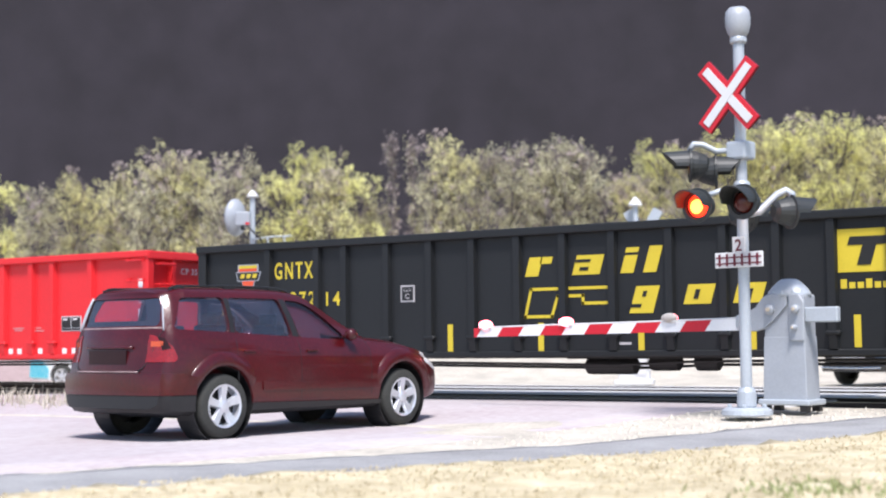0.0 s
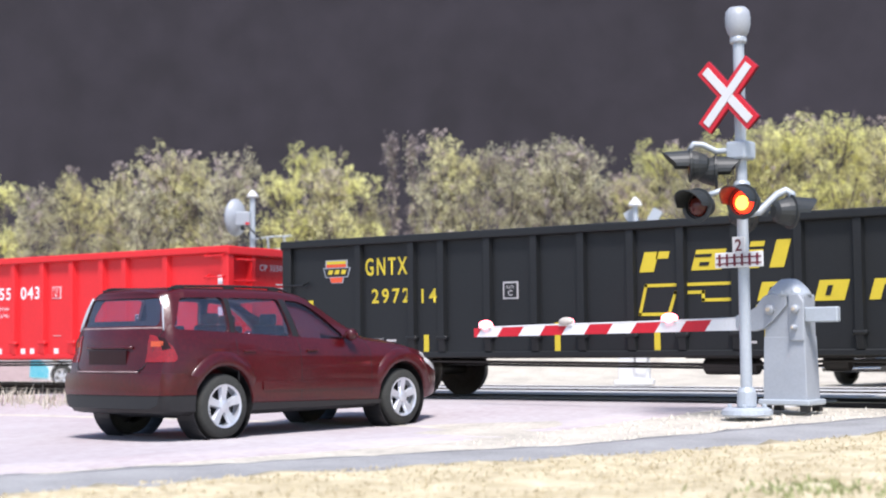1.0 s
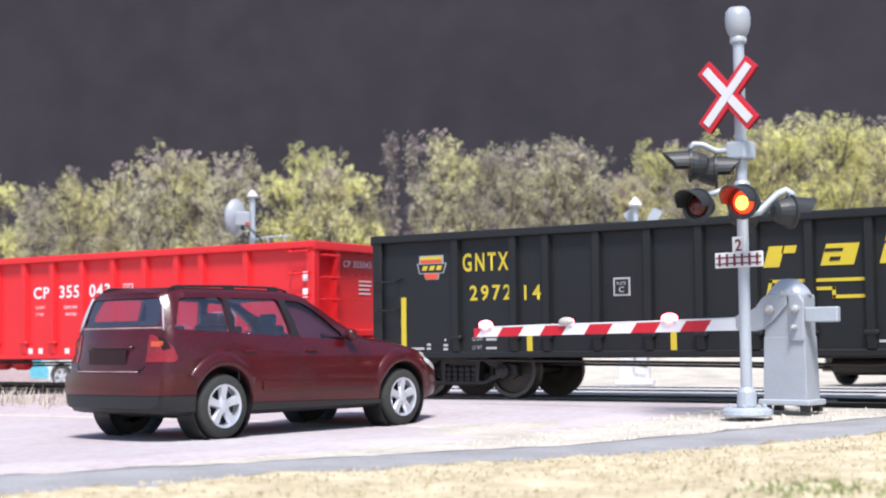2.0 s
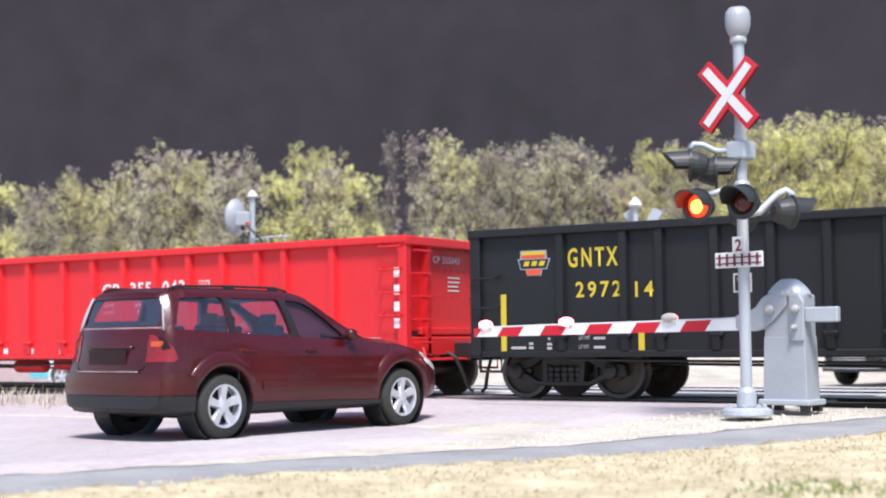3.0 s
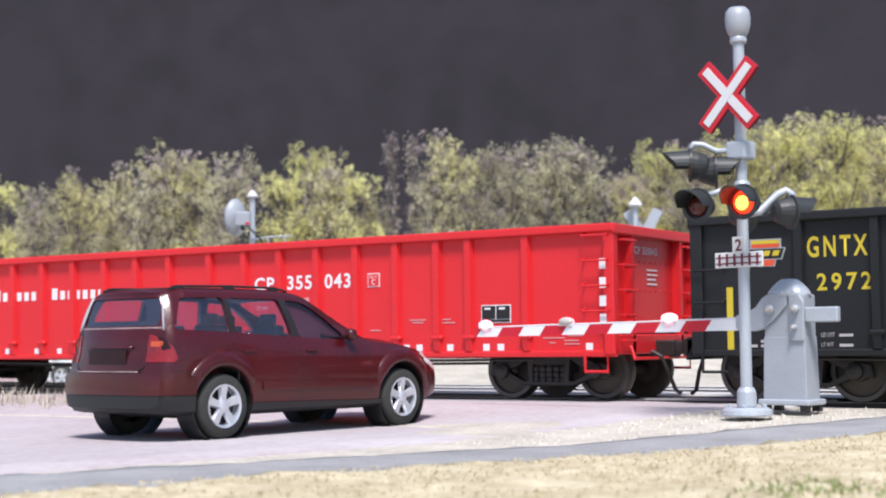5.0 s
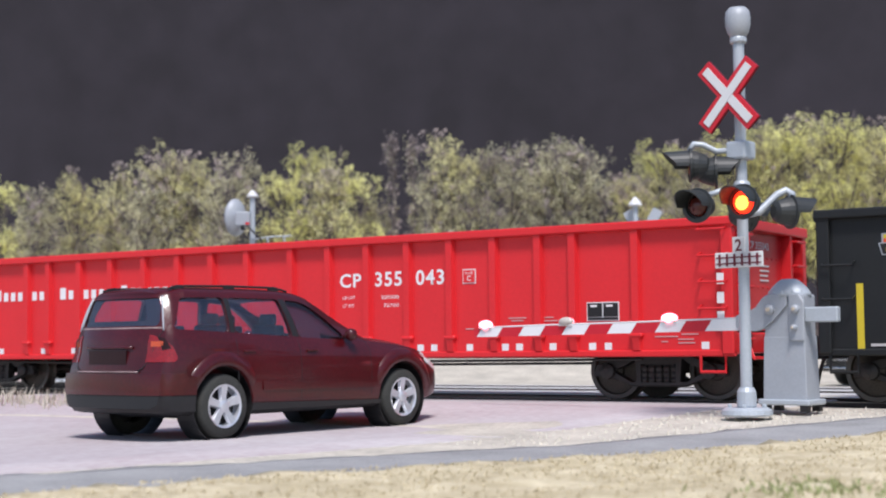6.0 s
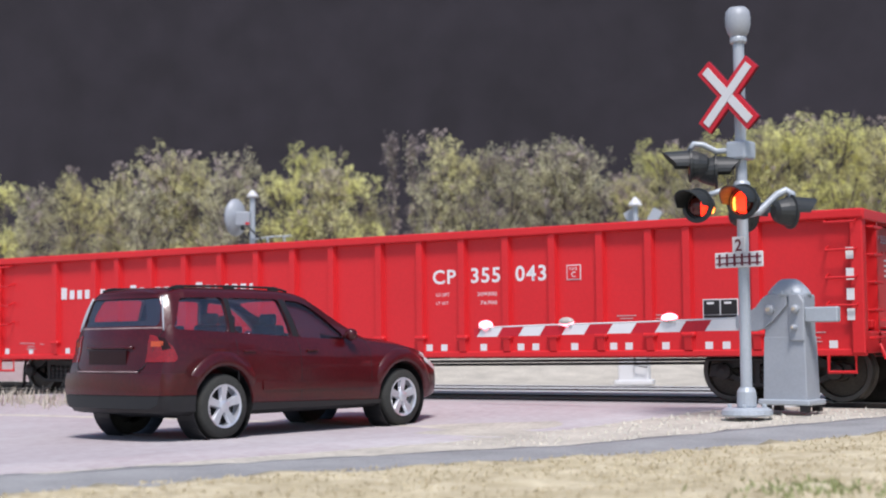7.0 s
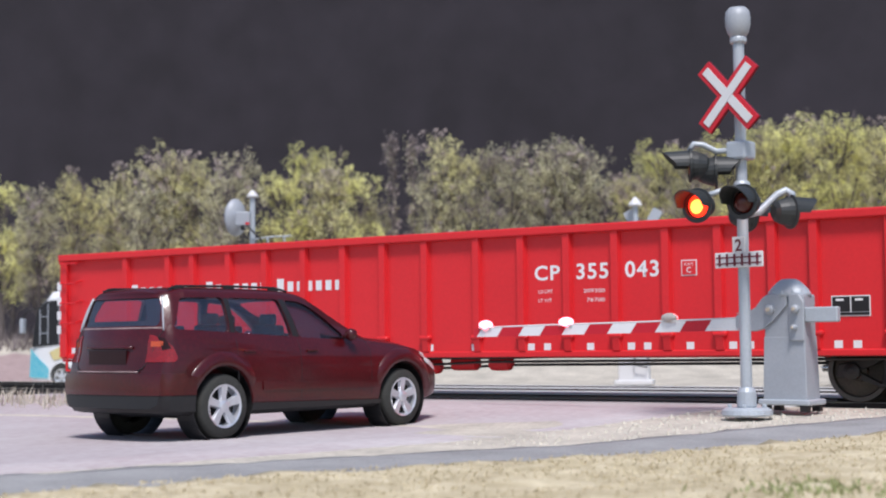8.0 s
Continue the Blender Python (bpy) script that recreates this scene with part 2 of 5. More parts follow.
def sheet(name, inside, x0, x1, y0, y1, step, lift, mat, rough=0.0):
    bm = bmesh.new()
    nx, ny = int((x1 - x0) / step) + 1, int((y1 - y0) / step) + 1
    vs = {}
    for i in range(nx):
        for j in range(ny):
            x, y = x0 + i * step, y0 + j * step
            vs[i, j] = (x, y)
    made = {}
    for i in range(nx - 1):
        for j in range(ny - 1):
            if inside(x0 + (i + 0.5) * step, y0 + (j + 0.5) * step):
                ring = []
                for k in ((i, j), (i + 1, j), (i + 1, j + 1), (i, j + 1)):
                    if k not in made:
                        x, y = vs[k]
                        h = ground_height(x, y) + lift + rough * noise.noise((x * 2.1, y * 2.1, 0)) + 0.5 * rough * noise.noise((x * 6, y * 6, 3))
                        made[k] = bm.verts.new((x, y, h))
                    ring.append(made[k])
                bm.faces.new(ring)
    return part(name, bm, mat, smooth=True)


bm = bmesh.new()
ys = [-120, -60, -25, -12, -8, -7, -6, -5.7, -5, -4, -3, -2, -1.2, -0.15, 0, 3, 7.3, 7.5, 8.5, 10] + [10 + 2 * k for k in range(1, 36)] + [110, 160]
xs = [-150, -125] + [-100 + 3 * k for k in range(45)] + [60, 100]
grid = [[bm.verts.new((x, y, ground_height(x, y) - 0.032)) for x in xs] for y in ys]
for i in range(len(ys) - 1):
    for j in range(len(xs) - 1):
        bm.faces.new((grid[i][j], grid[i][j + 1], grid[i + 1][j + 1], grid[i + 1][j]))
tagged(part("ground", bm, M_GRAVEL, smooth=True), "pale gravel ground of the model railway", "ground", kind="structure")


def off_edge(x, y):
    """Metres to the right of the road's right edge."""
    return (x + 9.42) * HY - (y + 10.46) * HX


def slanted(name, a0, a1, s0, s1, lift, mat, rough=0.0, na=8, ns=80, t0=0.0, t1=0.0):
    """A strip beside the road's edge: a metres off it, s metres along."""
    bm = bmesh.new()
    g = []
    for i in range(ns + 1):
        row = []
        for j in range(-1, na + 2):
            skirt, j = (0.05 if j in (-1, na + 1) else 0.0), min(na, max(0, j))
            s = s0 + (s1 - s0) * i / ns
            b0, b1 = a0 + t0 * max(0, s), a1 + t1 * max(0, s)
            a = b0 + (b1 - b0) * j / na
            if j in (0, na) and rough:
                a += 0.12 * noise.noise((s * 1.7, j, 0)) + 0.06 * noise.noise((s * 6, j, 5))
            x, y = -9.42 + s * HX + a * HY, -10.46 + s * HY - a * HX
            row.append(bm.verts.new((x, y, ground_height(x, y) + lift - skirt + rough * noise.noise((x * 3, y * 3, 1)))))
        g.append(row)
    for i in range(ns):
        for j in range(na + 2):
            bm.faces.new((g[i][j], g[i + 1][j], g[i + 1][j + 1], g[i][j + 1]))
    return part(name, bm, mat, smooth=True)


tagged(slanted("road", -40, 0.0, -30, 11.0, -0.02, M_ROAD, 0.004, na=40, ns=260), "pale pinkish concrete road surface", "road", kind="structure")
tagged(slanted("shoulder", 0.12, 1.75, -30, 10.2, -0.014, M_ASPHALT, 0.012, t0=0.24, t1=0.22, ns=260), "grey asphalt shoulder strip with worn edges", "shoulder", kind="structure")
tagged(slanted("verge", 1.76, 14.0, -12, 9.3, 0.012, M_TAN, 0.06, na=90, ns=130, t0=0.22), "dry tan turf verge beside the road", "verge", kind="structure")

# Tracks run along x; rail heads at height 0.
for k, yc in enumerate((1.52, 5.6)):
    bm = bmesh.new()
    loft(bm, [[(x, yc - 2.1, -0.2), (x, yc - 1.55, -0.13), (x, yc + 1.55, -0.13), (x, yc + 2.1, -0.2)] for x in range(-120, 61, 4)])
    track = part("track_%d" % (k + 1), bm, M_BALLAST)
    tagged(track, "dark ballasted railway track with brown rails", "track", kind="structure")
    for side in (-0.7175, 0.7175):
        y = yc + side
        bm = bmesh.new()
        box(bm, -120, 60, y - 0.012, y + 0.012, -0.12, -0.03)
        box(bm, -120, 60, y - 0.07, y + 0.07, -0.135, -0.115)
        box(bm, -120, 60, y - 0.036, y + 0.036, -0.035, -0.003)
        rail = part("rail", bm, M_RAIL, track)
        bm = bmesh.new()
        box(bm, -120, 60, y - 0.03, y + 0.03, -0.0028, 0.0)
        part("rail_head", bm, M_RAILTOP, rail, "polished steel rail head")
    bm = bmesh.new()
    box(bm, -0.12, 0.12, yc - 1.3, yc + 1.3, -0.16, -0.1)
    tie = part("tie", bm, M_TIE, track)
    for i in range(110):
        x = -44 + i * 0.56
        if -21.5 < x < -5.5:
            continue
        o = tie.copy()
        scene.collection.objects.link(o)
        o.matrix_basis = at(x, 0, 0)
    tie.matrix_basis = at(-44.6, 0, 0)
    # crossing panels between and beside the rails
    for y0, y1 in ((yc - 1.75, yc - 0.80), (yc - 0.62, yc + 0.62), (yc + 0.80, yc + 1.75)):
        bm = bmesh.new()
        box(bm, -1.18, 1.18, y0, y1, -0.12, -0.022 if y0 > yc - 1 else -0.03)
        bevel(bm, 0.015, 1)
        panel = part("crossing_panel", bm, M_PANEL, track)
        panel.matrix_basis = at(-19.8, 0, 0)
        for i in range(1, 6):
            o = panel.copy()
            scene.collection.objects.link(o)
            o.matrix_basis = at(-19.8 + 2.4 * i, 0, 0)

tagged(sheet("bank", lambda x, y: 42.5 < VIEW[0] * x + VIEW[1] * (y + 18.6) < 49.5 and SIDE[0] * x + SIDE[1] * (y + 18.6) < -9, -70, 10, -5, 60, 0.7, 0.0, M_PINK, 0.06), "pinkish stony bank before the woods", "bank", kind="structure")
bm = bmesh.new()
sec = []
for i in range(41):
    x, y = spot(78, -70 + 3.5 * i)
    sec.append([(x, y, -2), (x, y, 42), (x + VIEW[0] * 0.5, y + VIEW[1] * 0.5, 42), (x + VIEW[0] * 0.5, y + VIEW[1] * 0.5, -2)])
loft(bm, sec)
tagged(part("backdrop", bm, M_BACK), "dark violet-grey wooded hill backdrop", "backdrop", kind="structure")


# ---- gondola cars ----
def s_at(t):
    """How far the train has rolled, in metres."""
    return 1.86 * (t - 0.009408 * t * t + 0.000598 * t ** 3)


def truck(car, xc):
    """A two-axle truck; gives its wheelsets."""
    bm = bmesh.new()
    box(bm, xc - 0.25, xc + 0.25, -1.0, 1.0, 0.38, 0.66)
    body = part("truck", bevel(bm, 0.03, 1), M_UNDER, car, "grimy black cast truck")
    for s in (-1, 1):
        bm = bmesh.new()
        y0, y1 = (s * 0.90, s * 1.06) if s > 0 else (s * 1.06, s * 0.90)
        out = [(-1.02, 0.34), (-0.98, 0.52), (-0.62, 0.56), (-0.42, 0.68), (0.42, 0.68), (0.62, 0.56), (0.98, 0.52), (1.02, 0.34), (0.7, 0.34), (0.42, 0.2), (-0.42, 0.2), (-0.7, 0.34)]
        plate(bm, [(xc + x, z) for x, z in out], y0, y1)
        frame_ob = part("side_frame", bevel(bm, 0.02, 1), M_UNDER, body)
        cut = bmesh.new()
        plate(cut, [(xc - 0.74, 0.43), (xc - 0.52, 0.5), (xc - 0.36, 0.6), (xc - 0.33, 0.27), (xc - 0.42, 0.26)], -1.3, 1.3)
        plate(cut, [(xc + 0.74, 0.43), (xc + 0.52, 0.5), (xc + 0.36, 0.6), (xc + 0.33, 0.27), (xc + 0.42, 0.26)], -1.3, 1.3)
        plate(cut, [(xc - 0.27, 0.26), (xc - 0.27, 0.52), (xc + 0.27, 0.52), (xc + 0.27, 0.26)], -1.3, 1.3)
        carve(frame_ob, cut)
        bm = bmesh.new()
        for k in range(-2, 3):
            lathe(bm, [(0.05, 0.26), (0.065, 0.3), (0.05, 0.34), (0.065, 0.38), (0.05, 0.42), (0.065, 0.46), (0.05, 0.5)], "z", 8, (xc + k * 0.115, s * 1.0, 0))
        part("spring_nest", bm, M_UNDER, body)
        for a in (-0.78, 0.78):
            bm = bmesh.new()
            lathe(bm, [(0.1, 0), (0.12, 0.03 * s), (0.11, 0.1 * s), (0.04, 0.13 * s)], "y", 12, (xc + a, s * 1.03, 0.42))
            part("bearing_cap", bm, M_UNDER, body)
    sets = []
    for a in (-0.78, 0.78):
        bm = bmesh.new()
        prof = [(0.06, -0.9), (0.13, -0.86), (0.14, -0.8), (0.33, -0.77), (0.345, -0.81), (0.41, -0.81), (0.42, -0.7), (0.45, -0.67), (0.45, -0.645), (0.34, -0.65), (0.2, -0.68), (0.08, -0.66)]
        lathe(bm, prof + [(r, -h) for r, h in reversed(prof)], "y", 32)
        ws = part("wheelset", bm, M_WHEEL, body, "dark steel wheels on an axle", smooth=False)
        for s in (-1, 1):
            bm = bmesh.new()
            lathe(bm, [(0.345, s * 0.811), (0.35, s * 0.814), (0.408, s * 0.814), (0.412, s * 0.811)], "y", 32, caps=False)
            part("wheel_rim", bm, M_TREAD, ws, "worn bright wheel rim")
        ws.matrix_basis = at(xc + a, 0, 0.42)
        sets.append((ws, xc + a))
    return sets


def gondola(x0, x1, mat, ribs, label):
    """An open-topped car from x0 to x1 with the given side ribs; the near side lies in the plane y = 0."""
    xc, h = (x0 + x1) / 2, 1.52
    car = tagged(new("gondola_car"), label, "gondola car", "cars of the train")
    car.matrix_basis = at(xc, h, 0)
    a, b = x0 - xc, x1 - xc
    bm = bmesh.new()
    box(bm, a + 0.12, b - 0.12, -h + 0.12, h - 0.12, 0.95, 1.05)
    part("floor", bm, M_UNDER, car)
    bm = bmesh.new()
    box(bm, a + 0.3, b - 0.3, -0.28, 0.28, 0.6, 0.95)
    part("centre_sill", bm, M_UNDER if mat is M_BLACK else mat, car)
    for s in (-1, 1):
        def ry(y0, y1):
            return (s * y1, s * y0) if s < 0 else (s * y0, s * y1)
        bm = bmesh.new()
        box(bm, a + 0.03, b - 0.03, *ry(h - 0.13, h - 0.08), 0.68, 2.46)
        part("side_panel", bm, mat, car)
        bm = bmesh.new()
        box(bm, a - 0.02, b + 0.02, *ry(h - 0.16, h + 0.03), 2.41, 2.53)
        part("top_chord", bevel(bm, 0.02, 2), mat, car)
        bm = bmesh.new()
        box(bm, a, b, *ry(h - 0.13, h - 0.045), 0.63, 0.72)
        part("side_sill", bevel(bm, 0.015, 1), mat, car)
        for i, x in enumerate(ribs):
            bm = bmesh.new()
            w = 0.085
            y_in, y_out = s * (h - 0.10), s * h
            y_low = s * (h - 0.035)
            r = [[(x - xc - w, y_in, 2.42), (x - xc - w * 0.62, y_out, 2.42), (x - xc + w * 0.62, y_out, 2.42), (x - xc + w, y_in, 2.42)],
                 [(x - xc - w, y_in, 0.92), (x - xc - w * 0.62, y_out, 0.92), (x - xc + w * 0.62, y_out, 0.92), (x - xc + w, y_in, 0.92)],
                 [(x - xc - w, y_in, 0.72), (x - xc - w * 0.62, y_low, 0.72), (x - xc + w * 0.62, y_low, 0.72), (x - xc + w, y_in, 0.72)]]
            loft(bm, r)
            part("rib", bm, mat, car)
            bm = bmesh.new()
            box(bm, x - xc - 0.1, x - xc + 0.1, *ry(h - 0.09, h + 0.012), 0.90, 0.965)
            part("rib_foot", bevel(bm, 0.02, 1), mat, car)
    for e, x in ((-1, a), (1, b)):
        def rx(x_in, x_out):
            return (x - e * x_out, x - e * x_in) if e > 0 else (x + x_in, x + x_out)
        bm = bmesh.new()
        box(bm, *rx(0.14, 0.2), -h + 0.12, h - 0.12, 0.9, 2.46)
        part("end_panel", bm, mat, car)
        bm = bmesh.new()
        box(bm, *rx(-0.03, 0.18), -h - 0.01, h + 0.01, 2.38, 2.525)
        part("end_chord", bevel(bm, 0.02, 2), mat, car)
        for z in ((0.98, 1.42, 1.86) if mat is M_BLACK else (0.98,)):
            bm = bmesh.new()
            box(bm, *rx(0.05, 0.15), -h + 0.5, h - 0.5, z, z + 0.12)
            part("end_rib", bevel(bm, 0.02, 1), mat, car)
        bm = bmesh.new()
        box(bm, *rx(0.0, 0.3), -h + 0.12, h - 0.12, 0.66, 0.95)
        part("end_sill", bevel(bm, 0.02, 1), mat, car)
        for s in (-1, 1):
            bm = bmesh.new()
            ya, yb = sorted((s * h, s * (h - 0.16)))
            box(bm, *rx(0.0, 0.17), ya, yb, 0.66, 2.4)
            part("corner_post", bevel(bm, 0.015, 1), mat, car)
            # ladder on the end, grab irons on the side
            for k in range(5):
                z = 2.30 - k * 0.36
                bm = bmesh.new()
                xo = x + e * 0.07
                tube(bm, [(x - e * 0.1, s * (h - 0.22), z), (xo, s * (h - 0.22), z), (xo, s * (h - 0.62), z), (x - e * 0.1, s * (h - 0.62), z)], 0.018, 6)
                part("ladder_rung", bm, mat, car)
            bm = bmesh.new()
            box(bm, *rx(0.0, 0.14), *sorted((s * (h - 0.62), s * (h - 0.7))), 0.7, 2.4)
            part("ladder_stile", bm, mat, car)
            for z in ((2.36, 2.0, 1.64, 1.28) if mat is M_RED else (1.8, 1.36)):
                bm = bmesh.new()
                xa, xb = x - e * 0.08, x - e * 0.48
                yo = s * (h + 0.06)
                tube(bm, [(xa, s * (h - 0.1), z + 0.06), (xa, yo, z), (xb, yo, z), (xb, s * (h - 0.1), z + 0.06)], 0.017, 6)
                part("grab_iron", bm, mat, car)
            bm = bmesh.new()
            xa, xb = x - e * 0.14, x - e * 0.5
            yy = s * (h - 0.06)
            tube(bm, [(xa, yy, 0.66), (xa, yy, 0.42), (xb, yy, 0.42), (xb, yy, 0.66)], 0.026, 6)
            part("sill_step", bm, mat, car)
        bm = bmesh.new()
        box(bm, x - 0.3, x + 0.3, -0.14, 0.14, 0.62, 0.86)
        box(bm, x + e * 0.2, x + e * 0.52, -0.1, 0.1, 0.66, 0.84)
        box(bm, x + e * 0.44, x + e * 0.62, -0.17, 0.02, 0.62, 0.88)
        part("coupler", bevel(bm, 0.02, 1), M_UNDER, car, "black knuckle coupler")
        bm = bmesh.new()
        tube(bm, [(x + e * 0.1, -0.5, 0.7), (x + e * 0.25, -0.5, 0.62), (x + e * 0.34, -0.46, 0.4), (x + e * 0.42, -0.4, 0.14), (x + e * 0.5, -0.38, 0.08)], 0.03, 7)
        part("brake_hose", bm, M_UNDER, car)
        bm = bmesh.new()
        tube(bm, [(x + e * 0.1, -1.2, 0.78), (x + e * 0.18, -1.25, 0.6), (x + e * 0.2, -0.7, 0.6), (x + e * 0.2, 0.5, 0.6)], 0.022, 6)
        part("uncoupling_lever", bm, mat, car)
    # under-floor brake gear
    bm = bmesh.new()
    for y, z in ((-1.18, 0.53), (-0.5, 0.47)):
        tube(bm, [(a + 1.5, y, z + 0.06), (-0.6, y, z - 0.02), (0.7, y, z + 0.03), (b - 1.5, y, z + 0.06)], 0.022, 6)
    part("brake_rod", bm, M_UNDER, car)
    for cx, half, y, z0, z1 in ((-0.75, 0.42, -0.95, 0.37, 0.62), (0.05, 0.25, -0.85, 0.42, 0.66), (0.72, 0.2, -0.9, 0.42, 0.66)):
        bm = bmesh.new()
        r = (z1 - z0) / 2
        lathe(bm, [(r * 0.5, cx - half), (r * 0.95, cx - half + 0.04), (r, cx - half + 0.08), (r, cx + half - 0.08), (r * 0.95, cx + half - 0.04), (r * 0.5, cx + half)], "x", 16, (0, y, (z0 + z1) / 2))
        part("brake_cylinder", bm, M_UNDER if mat is M_BLACK else mat, car)
    bm = bmesh.new()
    box(bm, -1.3, 1.2, -1.3, 0.4, 0.6, 0.68)
    part("brake_bracket", bm, M_UNDER, car)
    half = 6.95
    return car, truck(car, -half) + truck(car, half), xc


def decal(name, outline, y, mat, car, label="", deep=0.006):
    """A painted patch with an outline in (x, z) on the near side."""
    bm = bmesh.new()
    plate(bm, outline, y - deep, y)
    return part(name, bm, mat, car, label)


def rect(x0, x1, z0, z1):
    return [(x0, z0), (x1, z0), (x1, z1), (x0, z1)]


KX0, KX1, RX0, RX1 = -16.94, -0.4, -34.64, -18.1
K_RIBS = (-15.42, -14.41, -13.86, -13.04, -12.24, -11.47, -10.69, -9.93, -9.14, -8.26, -7.47, -6.72, -5.98, -5.2, -4.42, -3.65, -2.9, -1.95)
R_RIBS = (-33.0, -31.99, -31.42, -30.61, -29.82, -29.01, -28.21, -27.44, -26.65, -25.72, -24.95, -24.19, -23.42, -22.64, -21.87, -21.11, -20.54, -19.55)
black, black_sets, KC = gondola(KX0, KX1, M_BLACK, K_RIBS, "charcoal black open gondola car with yellow lettering, rolling on the rails")
red, red_sets, RC = gondola(RX0, RX1, M_RED, R_RIBS, "bright red open gondola car with white lettering, rolling on the rails")
FACE = -1.52 + 0.078            # just proud of the side panels

# black car: lettering
D = -KC - 0.075
lettering("reporting_mark", "GNTX", -15.24 + D, -14.44 + D, 1.92, 2.2, FACE, M_YELLOW, black, 0.018, 1.35)
lettering("car_number", "2972", -15.12 + D, -14.4 + D, 1.48, 1.71, FACE, M_YELLOW, black, 0.018, 1.35)
lettering("car_number", "14", -14.18 + D, -13.9 + D, 1.47, 1.69, FACE, M_YELLOW, black, 0.018, 1.35)
lettering("weight_line", "LD LMT", -15.08 + D, -14.9 + D, 0.88, 0.935, FACE, M_PRINT, black)
lettering("weight_line", "LT WT", -15.08 + D, -14.92 + D, 0.75, 0.805, FACE, M_PRINT, black)
for x0, x1, z in ((-14.84, -14.66, 0.88), (-14.84, -14.66, 0.75), (-16.2, -15.95, 0.75), (-15.9, -15.83, 0.75), (-15.9, -15.83, 0.81), (-15.6, -15.52, 0.74), (-15.6, -15.52, 0.8), (-15.58, -15.55, 0.88), (-8.98, -8.8, 0.8), (-8.66, -8.5, 0.66)):
    decal("small_print", rect(x0 + D, x1 + D, z, z + 0.035), FACE, M_PRINT, black)
for x0, x1, z0, z1 in ((-16.37, -16.28, 0.72, 1.56), (-14.14, -14.05, 0.72, 0.98), (-11.86, -11.77, 0.72, 1.13), (-10.29, -10.2, 0.72, 1.13), (-8.69, -8.6, 0.72, 1.13), (-7.05, -6.96, 0.72, 1.13), (-5.64, -5.55, 0.74, 1.16), (-4.0, -3.91, 0.74, 1.16), (-0.9, -0.81, 0.72, 1.56)):
    decal("yellow_bar", rect(x0 + D, x1 + D, z0, z1), FACE, M_YELLOW, black)
# plate box
decal("plate_box", rect(-12.72 + D, -12.46 + D, 1.49, 1.75), FACE, M_PRINT, black)
decal("plate_field", rect(-12.695 + D, -12.485 + D, 1.515, 1.725), FACE - 0.008, M_BLACK, black)
lettering("plate_word", "PLATE", -12.66 + D, -12.52 + D, 1.645, 1.69, FACE - 0.018, M_PRINT, black)
lettering("plate_letter", "C", -12.63 + D, -12.55 + D, 1.54, 1.62, FACE - 0.018, M_PRINT, black, 0.01)
# keystone herald, drawn as plain shapes


def herald(name, outline, y, mat, car):
    cx, cz = -15.82 + D, 2.0
    return decal(name, [(cx + (x - cx) * 0.86, cz + (z - cz) * 0.86) for x, z in outline], y, mat, car)


herald("herald_rim", [(x + D, z) for x, z in ((-16.06, 2.225), (-15.55, 2.225), (-15.55, 2.09), (-15.48, 2.07), (-15.54, 1.91), (-15.63, 1.91), (-15.66, 1.79), (-15.93, 1.79), (-15.97, 1.91), (-16.06, 1.91), (-16.11, 2.07), (-16.06, 2.09))], FACE, M_GREYP, black)
herald("herald_line", [(x + D, z) for x, z in ((-16.11, 2.085), (-15.48, 2.085), (-15.54, 1.90), (-16.06, 1.90))], FACE - 0.004, M_GREYP, black)
herald("herald_field", [(x + D, z) for x, z in ((-16.085, 2.07), (-15.505, 2.07), (-15.555, 1.915), (-16.045, 1.915))], FACE - 0.006, M_INK, black)
herald("herald_band", rect(-16.03 + D, -15.58 + D, 2.15, 2.205), FACE - 0.008, M_YELLOW, black)
herald("herald_band", rect(-16.03 + D, -15.58 + D, 2.09, 2.145), FACE - 0.008, M_SHIELD, black)
herald("herald_foot", [(x + D, z) for x, z in ((-15.95, 1.90), (-15.65, 1.90), (-15.68, 1.805), (-15.92, 1.805))], FACE - 0.008, M_SHIELD, black)
for k in range(3):
    x = -16.0 + 0.15 * k + D
    herald("herald_bar", [(x, 1.96), (x + 0.1, 1.96), (x + 0.13, 2.04), (x + 0.03, 2.04)], FACE - 0.008, M_YELLOW, black)
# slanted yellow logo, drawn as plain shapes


def slant(x0, x1, z0, z1, lean=0.3):
    return [(x0 + D, z0), (x1 + D, z0), (x1 + lean * (z1 - z0) + D, z1), (x0 + lean * (z1 - z0) + D, z1)]


decal("logo_block", slant(-10.50, -10.28, 1.81, 2.09), FACE, M_YELLOW, black)
decal("logo_block", slant(-10.25, -10.06, 1.99, 2.09), FACE, M_YELLOW, black)
decal("logo_block", slant(-9.72, -9.28, 1.81, 2.09), FACE, M_YELLOW, black)
decal("logo_gap", slant(-9.6, -9.46, 1.87, 1.92), FACE - 0.008, M_BLACK, black)
decal("logo_gap", slant(-9.66, -9.42, 1.99, 2.03), FACE - 0.008, M_BLACK, black)
decal("logo_block", slant(-8.95, -8.75, 1.81, 2.06), FACE, M_YELLOW, black)
decal("logo_block", slant(-8.87, -8.67, 2.1, 2.17), FACE, M_YELLOW, black)
decal("logo_block", slant(-8.6, -8.4, 1.81, 2.18), FACE, M_YELLOW, black)
decal("logo_block", slant(-8.82, -8.46, 1.24, 1.62), FACE, M_YELLOW, black)
decal("logo_gap", slant(-8.62, -8.56, 1.47, 1.55), FACE - 0.008, M_BLACK, black)
decal("logo_gap", slant(-8.86, -8.64, 1.32, 1.37), FACE - 0.008, M_BLACK, black)
